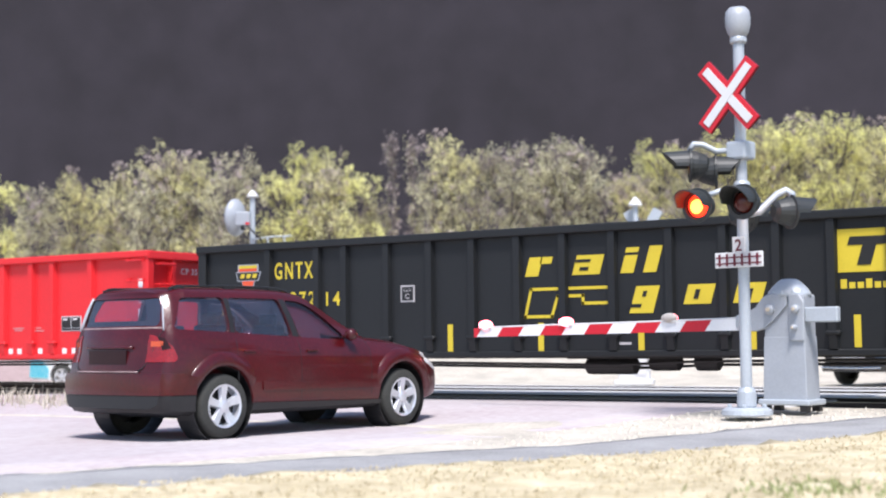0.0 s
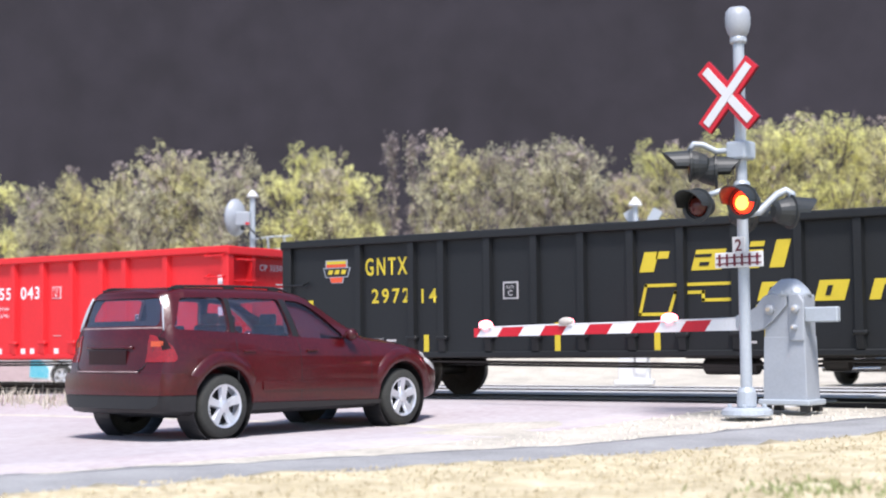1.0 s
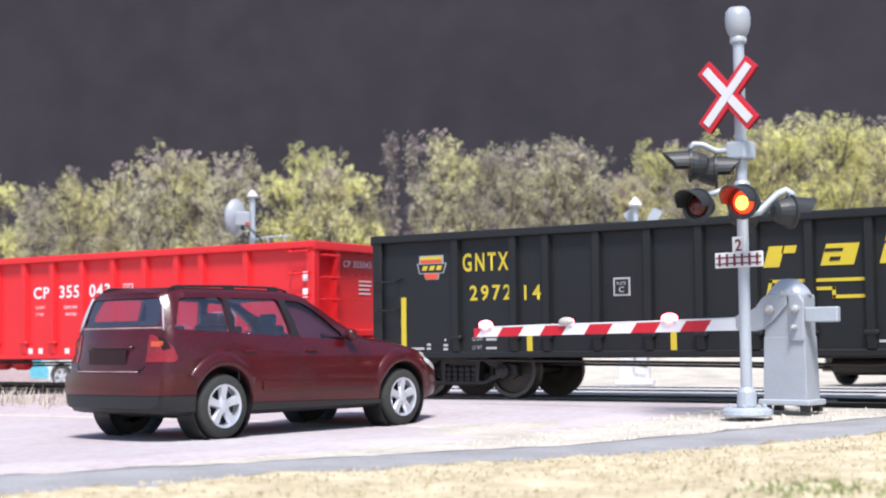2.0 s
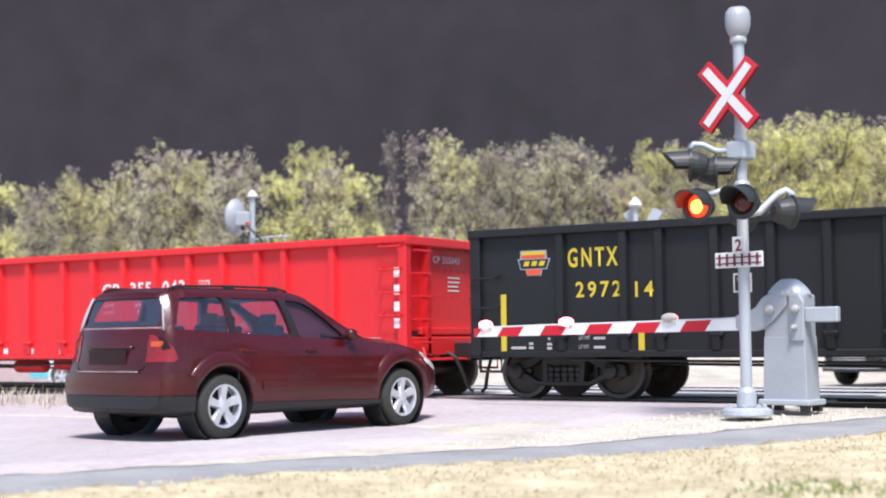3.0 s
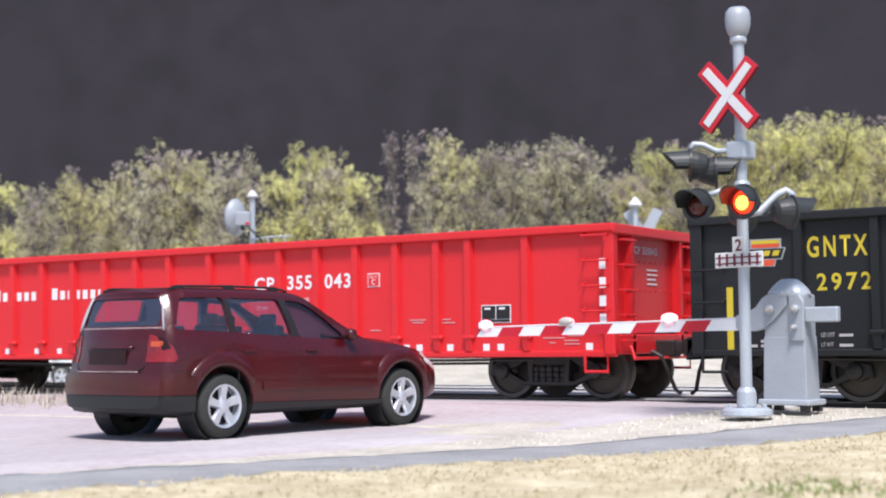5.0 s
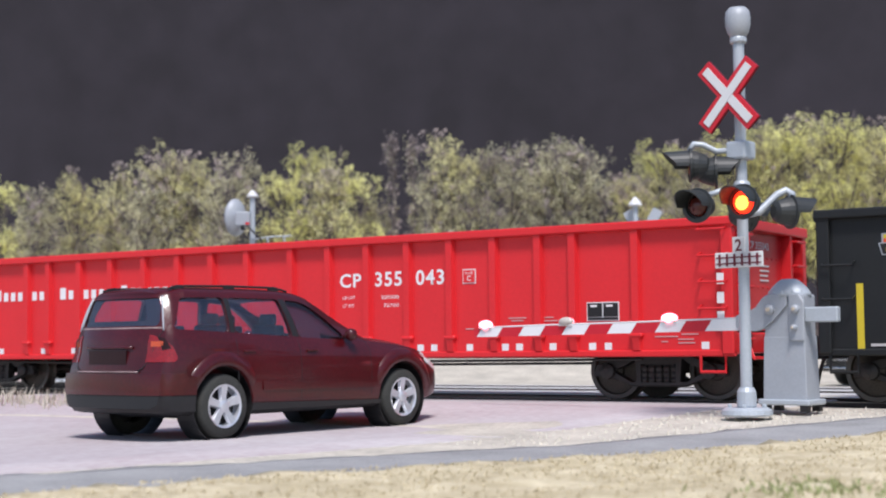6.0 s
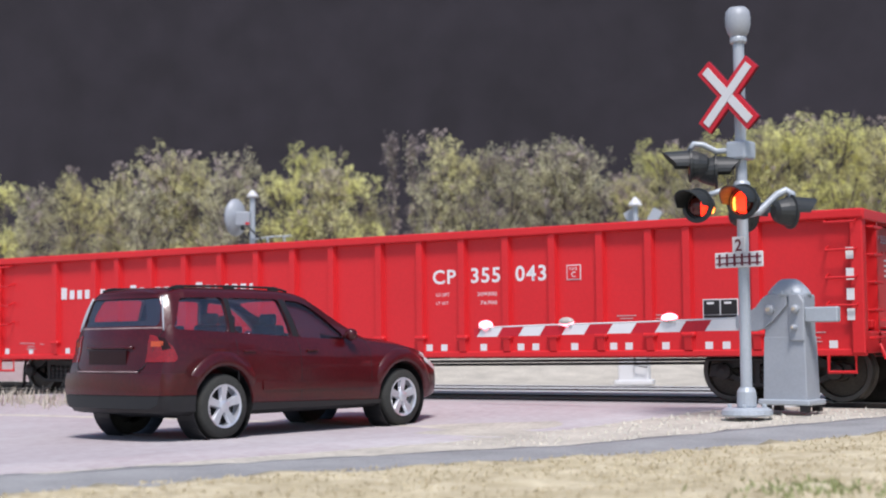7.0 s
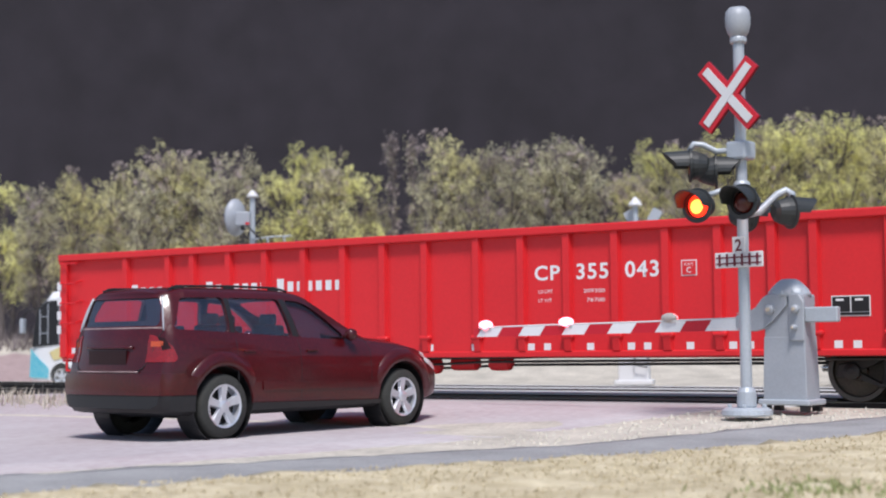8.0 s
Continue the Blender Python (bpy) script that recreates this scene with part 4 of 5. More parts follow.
    skin_part("rear_spoiler", M_MAROON, car, -0.007, 0.02, prism(((-2.7, 1.665), (-2.7, 1.84), (-2.2, 1.84), (-2.22, 1.70)), -0.64, 0.64), "maroon lip above the rear window")
    # bumper and lower valance follow the tail
    skin_part("rear_bumper", M_MAROON, car, -0.035, None, prism(((-2.9, 0.545), (-2.9, 0.785), (-2.2, 0.79), (-2.02, 0.74), (-2.02, 0.54)), -1.3, 1.3))
    skin_part("rear_valance", M_TRIM, car, -0.028, None, prism(((-2.9, 0.2), (-2.9, 0.54), (-2.02, 0.535), (-2.02, 0.43), (-1.96, 0.2)), -1.3, 1.3), "black lower rear bumper")
    # plate recess without a hollow: its darkness is the colour of a proud strip
    bm = bmesh.new()
    for k in range(8):
        y0, y1 = -0.34 + 0.085 * k, -0.34 + 0.085 * (k + 1)
        a, b = tail_point(y0, 0.9), tail_point(y1, 0.9)
        loft(bm, [[(p[0] - 0.006, p[1], 0.89), (p[0] - 0.006, p[1], 1.05), (p[0] + 0.02, p[1], 1.05), (p[0] + 0.02, p[1], 0.89)] for p in (a, b)])
    part("plate_recess", bm, M_TAILDK, car, "dark blank strip that paints in the plate recess")
    bm = bmesh.new()
    tube(bm, [tail_point(y, 1.08, 0.008) for y in [-0.42 + 0.12 * k for k in range(8)]], 0.016, 8)
    part("tailgate_handle", bm, M_MAROON, car, smooth=True)
    bm = bmesh.new()
    box(bm, -1.95, 2.1, -0.58, 0.58, 0.26, 0.5)
    part("underbody", bevel(bm, 0.03, 1), M_TRIM, car)
    for x in (-1.3, -0.35, 0.35):
        for y in (-0.38, 0.38):
            bm = bmesh.new()
            box(bm, x - 0.08, x + 0.08, y - 0.22, y + 0.22, 0.96, 1.34)
            box(bm, x - 0.05, x + 0.05, y - 0.12, y + 0.12, 1.34, 1.48)
            part("seat_back", bevel(bm, 0.03, 2), M_TRIM, car, "black seat back")
    car.matrix_basis = at(-11.40, -4.84, -0.1855, 0, 0, 83) @ Matrix.Diagonal((0.948, 0.948, 0.948, 1))
    return car


build_suv()


# ---- crossing signals ----
def turning_lamp(parent, r, shape, lit_mat, dark_mat):
    """A lamp body whose -y half glows and whose +y half is dark."""
    obs = []
    for keep, mat in ((-1, dark_mat), (1, lit_mat)):
        bm = bmesh.new()
        bmesh.ops.create_uvsphere(bm, u_segments=20, v_segments=12, radius=r)
        for v in bm.verts:
            v.co = Vector((v.co.x * shape[0], v.co.y * shape[1], v.co.z * shape[2]))
        bmesh.ops.bisect_plane(bm, geom=bm.verts[:] + bm.edges[:] + bm.faces[:], plane_co=(0, 0, 0), plane_no=(0, keep, 0), clear_outer=True)
        obs.append(part("lamp_shell" if keep < 0 else "lit_lens", bm, mat, obs[0] if obs else parent, "glowing red lens" if keep > 0 else "dark lamp body", smooth=True))
    return obs[0]


def lamp_head(parent, x, y, z, turn, lit):
    """A round lamp with a hood, facing -y before it is turned about the vertical."""
    m = at(x, y, z, 0, 0, turn)
    bm = bmesh.new()
    lathe(bm, [(0.06, 0.16), (0.1, 0.13), (0.13, 0.05), (0.14, 0.0), (0.165, -0.01), (0.165, -0.03), (0.125, -0.035), (0.12, 0.0)], "y", 20)
    head = part("lamp_head", bm, M_HOOD, parent, "dark round signal lamp with a hood", smooth=False)
    head.scale = (1.24, 1.24, 1.24)
    head.matrix_basis = m @ Matrix.Diagonal((1.24, 1.24, 1.24, 1))
    bm = bmesh.new()
    rows = []
    for y in (0.0, -0.28):
        n = 14
        rows.append([Vector((0.145 * math.cos(a), y * (0.55 + 0.45 * math.sin(a)) if 0 < a < math.pi else y * 0.55, (0.145 + 0.05 * y) * math.sin(a))) for a in [radians(-8 + 196 * k / n) for k in range(n + 1)]])
    va = [[bm.verts.new(p) for p in r] for r in rows]
    vb = [[bm.verts.new((p.x * 0.93, p.y, p.z * 0.93)) for p in r] for r in rows]
    n = len(rows[0])
    for k in range(n - 1):
        bm.faces.new((va[0][k], va[0][k + 1], va[1][k + 1], va[1][k]))
        bm.faces.new((vb[0][k], vb[1][k], vb[1][k + 1], vb[0][k + 1]))
        bm.faces.new((va[1][k], va[1][k + 1], vb[1][k + 1], vb[1][k]))
    part("hood", bm, M_HOOD, head)
    if lit is None:
        bm = bmesh.new()
        lathe(bm, [(0.118, 0.0), (0.112, -0.018), (0.08, -0.034), (0.03, -0.042)], "y", 20)
        part("lens", bm, M_DARKLENS, head, "unlit dark red lens", smooth=True)
        return head, None
    # a lamp ball with one bright and one dark half, which turns as the lamps flash in turn
    ball = turning_lamp(head, 0.118, (1, 1, 1), M_LIT, M_DARKLENS)
    bm = bmesh.new()
    lathe(bm, [(0.068, -0.099), (0.06, -0.110), (0.04, -0.118), (0.015, -0.122)], "y", 16, (0.012, 0, -0.012))
    part("bulb", bm, M_CORE, ball, "bright lamp core", smooth=True)
    ball.matrix_basis = at(0, 0.045, 0)
    return head, ball


def crossbuck(parent, z, y, half=0.485):
    for k, a in enumerate((48, -48)):
        for name, w, l, yy, mat in (("crossbuck_back", 0.105, half, -0.03, M_SIGNDK), ("crossbuck_border", 0.102, half - 0.002, 0.0, M_SIGNR), ("crossbuck_board", 0.05, half - 0.05, 0.012, M_SIGNW)):
            bm = bmesh.new()
            box(bm, -l, l, y - 0.016 - yy - 0.004 * k, y + 0.012 - yy - 0.004 * k, -w, w)
            bmesh.ops.rotate(bm, verts=bm.verts, cent=(0, y, 0), matrix=Matrix.Rotation(radians(a), 3, "Y"))
            bmesh.ops.translate(bm, verts=bm.verts, vec=(-0.03, 0, z))
            part(name, bm, mat, parent, "white board with a red border" if mat is M_SIGNW else "")


def mast(parent, top, mat=M_SILVER):
    bm = bmesh.new()
    lathe(bm, [(0.28, 0.0), (0.3, 0.02), (0.29, 0.07), (0.24, 0.1)], "z", 20)
    part("base_plate", bm, mat, parent)
    bm = bmesh.new()
    lathe(bm, [(0.105, 0.1), (0.115, 0.12), (0.11, 0.28), (0.085, 0.33)], "z", 16)
    part("base_collar", bm, mat, parent, smooth=False)
    bm = bmesh.new()
    lathe(bm, [(0.068, 0.3), (0.066, 2.2), (0.066, top)], "z", 16)
    part("pole", bm, mat, parent, smooth=False)
    for k in range(4):
        bm = bmesh.new()
        a = k * math.pi / 2 + 0.4
        lathe(bm, [(0.03, 0.09), (0.03, 0.13), (0.015, 0.14)], "z", 6, (0.2 * math.cos(a), 0.2 * math.sin(a), 0))
        part("bolt", bm, mat, parent)


sig = tagged(new("crossing_signal"), "silver crossing signal mast with crossbuck and flashing red lamps", "crossing signal")
mast(sig, 4.45)
bm = bmesh.new()
lathe(bm, [(0.085, 4.36), (0.1, 4.38), (0.1, 4.42), (0.085, 4.45)], "z", 16)
part("bell_collar", bm, M_SILVER, sig)
bm = bmesh.new()
lathe(bm, [(0.085, 4.43), (0.125, 4.49), (0.148, 4.58), (0.15, 4.67), (0.138, 4.74), (0.1, 4.785), (0.03, 4.795)], "z", 20)
part("bell", bm, M_GREYP, sig, "grey rounded crossing bell", smooth=True)
crossbuck(sig, 3.73, -0.2)
bm = bmesh.new()
tube(bm, [(0, 0.02, 3.73), (0, -0.2, 3.73)], 0.04, 10)
part("crossbuck_bracket", bm, M_SILVER, sig)
bm = bmesh.new()
box(bm, -0.13, 0.13, -0.13, 0.13, 2.98, 3.2)
part("junction_box", bevel(bm, 0.03, 2), M_SILVER, sig)
bm = bmesh.new()
lathe(bm, [(0.085, 2.6), (0.1, 2.63), (0.1, 2.7), (0.085, 2.73)], "z", 16)
part("bracket_collar", bm, M_SILVER, sig)
balls = []
for x, y, turn, lit in ((-0.30, -0.46, 0, True), (0.30, -0.46, 0, True), (-0.20, 0.40, 165, None), (0.40, 0.36, 149, None)):
    balls.append(lamp_head(sig, x, y, 2.44 if lit else 2.37, turn, lit)[1])
    if turn == 149:
        continue
    bm = bmesh.new()
    s = -1 if y < 0 else 1
    tube(bm, [(0, 0.02 * s, 2.62), (x * 0.45, 0.22 * s, 2.62), (x * 0.85, 0.34 * s, 2.57), (x, 0.34 * s, 2.48)], 0.032, 8)
    part("lamp_arm", bm, M_SILVER, sig, smooth=True)
lamp_head(sig, -0.44, -0.36, 2.93, -52, None)
lamp_head(sig, -0.27, -0.16, 2.86, 122, None)
bm = bmesh.new()
tube(bm, [(0.02, 0.02, 2.34), (0.15, 0.13, 2.37), (0.30, 0.28, 2.57), (0.38, 0.35, 2.62), (0.43, 0.39, 2.58), (0.43, 0.38, 2.46)], 0.046, 8)
part("lamp_arm", bm, M_SILVER, sig, smooth=True)
bm = bmesh.new()
tube(bm, [(-0.08, -0.05, 3.10), (-0.22, -0.18, 3.09), (-0.34, -0.28, 3.17), (-0.42, -0.35, 3.18), (-0.46, -0.38, 3.10)], 0.036, 8)
tube(bm, [(0, -0.02, 2.97), (-0.15, -0.12, 2.95), (-0.30, -0.26, 2.98), (-0.36, -0.31, 2.94)], 0.028, 8)
part("lamp_arm", bm, M_SILVER, sig, smooth=True)
# number of tracks sign
bm = bmesh.new()
box(bm, -0.085, 0.085, -0.105, -0.085, 1.88, 2.08)
part("number_sign", bevel(bm, 0.012, 2), M_SIGNW, sig, "white sign with a red numeral")
lettering("numeral", "2", -0.045, 0.045, 1.91, 2.05, -0.109, M_SIGNDK, sig, 0.02)
bm = bmesh.new()
box(bm, -0.32, 0.32, -0.108, -0.088, 1.72, 1.90)
part("track_sign", bevel(bm, 0.02, 2), M_SIGNW, sig, "white sign with a red track symbol")
for z in (1.77, 1.84):
    bm = bmesh.new()
    box(bm, -0.3, 0.3, -0.114, -0.110, z - 0.008, z + 0.008)
    part("track_symbol", bm, M_SIGNDK, sig)
for k in range(6):
    bm = bmesh.new()
    x = -0.25 + 0.1 * k
    box(bm, x - 0.014, x + 0.014, -0.119, -0.115, 1.74, 1.88)
    part("track_symbol", bm, M_SIGNDK, sig)
sig.matrix_basis = at(-6.22, -2.45, -0.03, 0, 0, -10)


def gate_machine(name, label):
    """A gate mechanism with its lowered arm, arm towards -x."""
    g = tagged(new(name), label, "crossing gate", "crossing gates")
    w, d = 0.285, 0.18
    bm = bmesh.new()
    loft(bm, [[(-w * k, -d * k, z), (w * k, -d * k, z), (w * k, d * k, z), (-w * k, d * k, z)] for k, z in ((1.0, 0.14), (0.97, 0.5), (0.93, 0.9))])
    part("cabinet", bevel(bm, 0.015, 2), M_GREYP, g)
    bm = bmesh.new()
    box(bm, -w - 0.05, w + 0.05, -d - 0.05, d + 0.05, 0.08, 0.15)
    part("cabinet_foot", bevel(bm, 0.015, 1), M_SILVER, g)
    for sx in (-1, 1):
        for sy in (-1, 1):
            bm = bmesh.new()
            box(bm, sx * 0.25 - 0.05, sx * 0.25 + 0.05, sy * 0.16 - 0.04, sy * 0.16 + 0.04, 0.0, 0.08)
            part("foot", bm, M_UNDER, g)
    # head: cheeks, shaft cover and dome
    bm = bmesh.new()
    plate(bm, [(0.08, 0.84), (0.27, 0.84), (0.28, 1.3), (0.22, 1.40), (0.08, 1.40)], -0.20, -0.165)
    part("head_cheek", bevel(bm, 0.012, 1), M_GREYP, g)
    bm = bmesh.new()
    box(bm, -0.262, 0.262, -0.164, 0.164, 0.86, 1.4)
    part("head_housing", bevel(bm, 0.03, 2), M_GREYP, g)
    bm = bmesh.new()
    lathe(bm, [(0.275, 1.37), (0.265, 1.42), (0.215, 1.49), (0.13, 1.565), (0.09, 1.585), (0.03, 1.59)], "z", 20)
    for v in bm.verts:
        v.co.y *= 0.75
    part("dome", bm, M_SILVER, g, smooth=True)
    for k in range(7):
        bm = bmesh.new()
        a = math.pi + math.pi * k / 6
        lathe(bm, [(0.018, 1.4), (0.018, 1.44), (0.008, 1.45)], "z", 6, (0.24 * math.cos(a), 0.19 * math.sin(a), 0))
        part("bolt", bm, M_SILVER, g)
    for x, z, r in ((-0.15, 1.22, 0.06), (0.18, 1.22, 0.05), (0.16, 1.0, 0.035)):
        bm = bmesh.new()
        lathe(bm, [(r, -0.2), (r, -0.25), (r * 0.6, -0.27)], "y", 14, (x, 0, z))
        part("pivot_pin", bm, M_GREYP, g)
        bm = bmesh.new()
        lathe(bm, [(r * 0.45, -0.268), (r * 0.4, -0.29)], "y", 10, (x, 0, z))
        part("pin_end", bm, M_PIVOT, g, "tan pin end")
    bm = bmesh.new()
    box(bm, 0.26, 0.68, -0.16, -0.06, 1.06, 1.24)
    part("counterweight", bevel(bm, 0.015, 1), M_SILVER, g)
    bm = bmesh.new()
    plate(bm, [(-0.62, 1.16), (-0.46, 1.18), (-0.34, 1.24), (-0.27, 1.36), (-0.16, 1.41), (0.06, 1.40), (0.06, 1.26), (-0.02, 1.20), (-0.12, 1.09), (-0.24, 0.99), (-0.36, 0.96), (-0.58, 0.97), (-0.62, 1.02)], -0.2, -0.15)
    part("arm_bracket", bevel(bm, 0.012, 1), M_GREYP, g)
    # arm with red and white bands
    L, n = 4.12, 12
    a0 = -0.6
    arm = None
    for k in range(n):
        xa, xb = a0 - L * k / 11.4, a0 - L * min(11.4, k + 1) / 11.4
        za = 0.07 - 0.008 * k / n
        zc = 1.045 - 0.05 * k / n
        lean = 0.1
        bm = bmesh.new()
        la, lb = (0 if k == 0 else lean), (0 if k == n - 1 else lean)
        plate(bm, [(xa - la, zc - za), (xb - lb, zc - za), (xb, zc + za), (xa, zc + za)], -0.175, -0.155)
        m = M_ARMW if k % 2 == 0 else M_SIGNR
        ob = part("gate_arm" if arm is None else "arm_band", bm, m, arm or g, "red and white striped gate arm" if arm is None else "")
        arm = arm or ob
    bm = bmesh.new()
    tube(bm, [(a0, -0.165, 1.125), (a0 - 1.5, -0.165, 1.10), (a0 - 3.0, -0.165, 1.085), (a0 - L + 0.1, -0.165, 1.065)], 0.014, 6)
    part("lamp_wire", bm, M_SIGNW, arm)
    lamps = []
    for f in (0.95, 0.62, 0.235):
        bm = bmesh.new()
        x = a0 - L * f
        zl = 1.115 - 0.055 * f
        box(bm, x - 0.11, x + 0.11, -0.2, -0.13, zl - 0.01, zl + 0.015)
        part("lamp_seat", bevel(bm, 0.008, 1), M_SIGNW, arm)
        lamp = turning_lamp(arm, 0.1, (1.2, 0.62, 0.62), M_ARMLIT, M_ARMOFF)
        lamp.name = "arm_lamp"
        lamp.matrix_basis = at(x, -0.165, zl + 0.045)
        lamps.append((lamp, x, zl + 0.045))
    return g, lamps


gate, arm_lamps = gate_machine("crossing_gate", "grey gate mechanism with a lowered red and white arm")
gate.matrix_basis = at(-5.98, -1.6, -0.01, 0, 0, -7)

# across the tracks
far_sig = tagged(new("crossing_signal"), "white crossing signal mast seen from behind across the tracks", "crossing signal")
mast(far_sig, 4.45)
bm = bmesh.new()
lathe(bm, [(0.17, 4.4), (0.18, 4.43), (0.08, 4.56), (0.02, 4.62)], "z", 12)
part("cap", bm, M_SIGNW, far_sig)
for a in (60, -60):
    bm = bmesh.new()
    box(bm, -0.78, 0.78, -0.03, 0.03, -0.13, 0.13)
    bmesh.ops.rotate(bm, verts=bm.verts, cent=(0, 0, 0), matrix=Matrix.Rotation(radians(a), 3, "Y"))
    bmesh.ops.translate(bm, verts=bm.verts, vec=(0.16, 0.12 + 0.0005 * a, 3.62))
    part("crossbuck_board", bm, M_SILVER, far_sig)
far_sig.matrix_basis = at(-15.17, 13.68, -0.27, 0, 0, 10)
bm = bmesh.new()
loft(bm, [[(-0.36 * k, -0.3 * k, z), (0.36 * k, -0.3 * k, z), (0.36 * k, 0.3 * k, z), (-0.36 * k, 0.3 * k, z)] for k, z in ((1.0, 0.14), (0.93, 1.3))])
far_gate = tagged(new("relay_cabinet"), "white equipment cabinet on feet across the tracks", "cabinet")
part("cabinet", bevel(bm, 0.02, 1), M_SIGNW, far_gate)
bm = bmesh.new()
box(bm, -0.45, 0.45, -0.4, 0.4, 0.08, 0.2)
part("cabinet_foot", bevel(bm, 0.02, 1), M_SIGNW, far_gate)
for x in (-0.32, 0.0, 0.32):
    bm = bmesh.new()
    box(bm, x - 0.07, x + 0.07, -0.36, 0.3, 0.0, 0.08)
    part("foot", bm, M_UNDER, far_gate)
bm = bmesh.new()
tube(bm, [(0.05, -0.42, 0.95), (0.05, -0.42, 0.55), (0.32, -0.42, 0.5), (0.36, -0.42, 0.75)], 0.02, 6)
part("conduit", bm, M_TRIM, far_gate, "dark bent conduit")
far_gate.matrix_basis = at(-14.9, 12.9, -0.27, 0, 0, 20)

# dish mast
dish = tagged(new("dish_mast"), "grey mast with a radio dish and equipment box", "mast")
bm = bmesh.new()
lathe(bm, [(0.24, 0.0), (0.24, 0.06), (0.1, 0.1), (0.1, 0.3), (0.068, 0.32), (0.068, 4.75)], "z", 14)
part("pole", bm, M_SILVER, dish)
bm = bmesh.new()
lathe(bm, [(0.14, 4.72), (0.15, 4.75), (0.06, 4.86), (0.015, 4.9)], "z", 14)
part("cap", bm, M_SIGNW, dish)
bm = bmesh.new()
prof = [(0.02, 0.0), (0.2, 0.025), (0.36, 0.08), (0.47, 0.16), (0.47, 0.19), (0.35, 0.11), (0.18, 0.05), (0.02, 0.03)]
lathe(bm, [(r, -h) for r, h in prof], "y", 28)
for v in bm.verts:
    v.co.x *= 0.72
d = part("dish", bm, M_GREYP, dish, smooth=True)
d.matrix_basis = at(-0.36, 0.22, 4.25, 0, 0, 228)
bm = bmesh.new()
box(bm, -0.4, -0.04, -0.2, 0.05, 4.0, 4.35)
part("equipment_box", bevel(bm, 0.03, 2), M_GREYP, dish)
bm = bmesh.new()
box(bm, -0.14, -0.04, -0.22, -0.2, 4.02, 4.08)
part("indicator", bm, M_SIGNR, dish, "small red indicator")
bm = bmesh.new()
tube(bm, [(-0.1, -0.2, 4.0), (0.05, -0.22, 3.85), (0.25, -0.2, 3.65), (0.28, -0.1, 3.3)], 0.025, 6)
tube(bm, [(-0.25, -0.1, 4.05), (-0.22, -0.1, 3.9)], 0.05, 6)
part("cable", bm, M_TRIM, dish)
bm = bmesh.new()
tube(bm, [(0.0, -0.1, 3.66), (0.5, -0.1, 3.72), (1.0, -0.1, 3.74)], 0.02, 6)
tube(bm, [(0.42, -0.1, 3.4), (0.38, -0.1, 3.74)], 0.022, 6)
tube(bm, [(0.82, -0.1, 3.4), (0.8, -0.1, 3.74)], 0.022, 6)
tube(bm, [(0.0, -0.1, 3.4), (0.9, -0.1, 3.4)], 0.02, 6)
part("side_bracket", bm, M_SILVER, dish)
dish.matrix_basis = at(-23.43, 9.12, -0.21, 0, 0, 30)


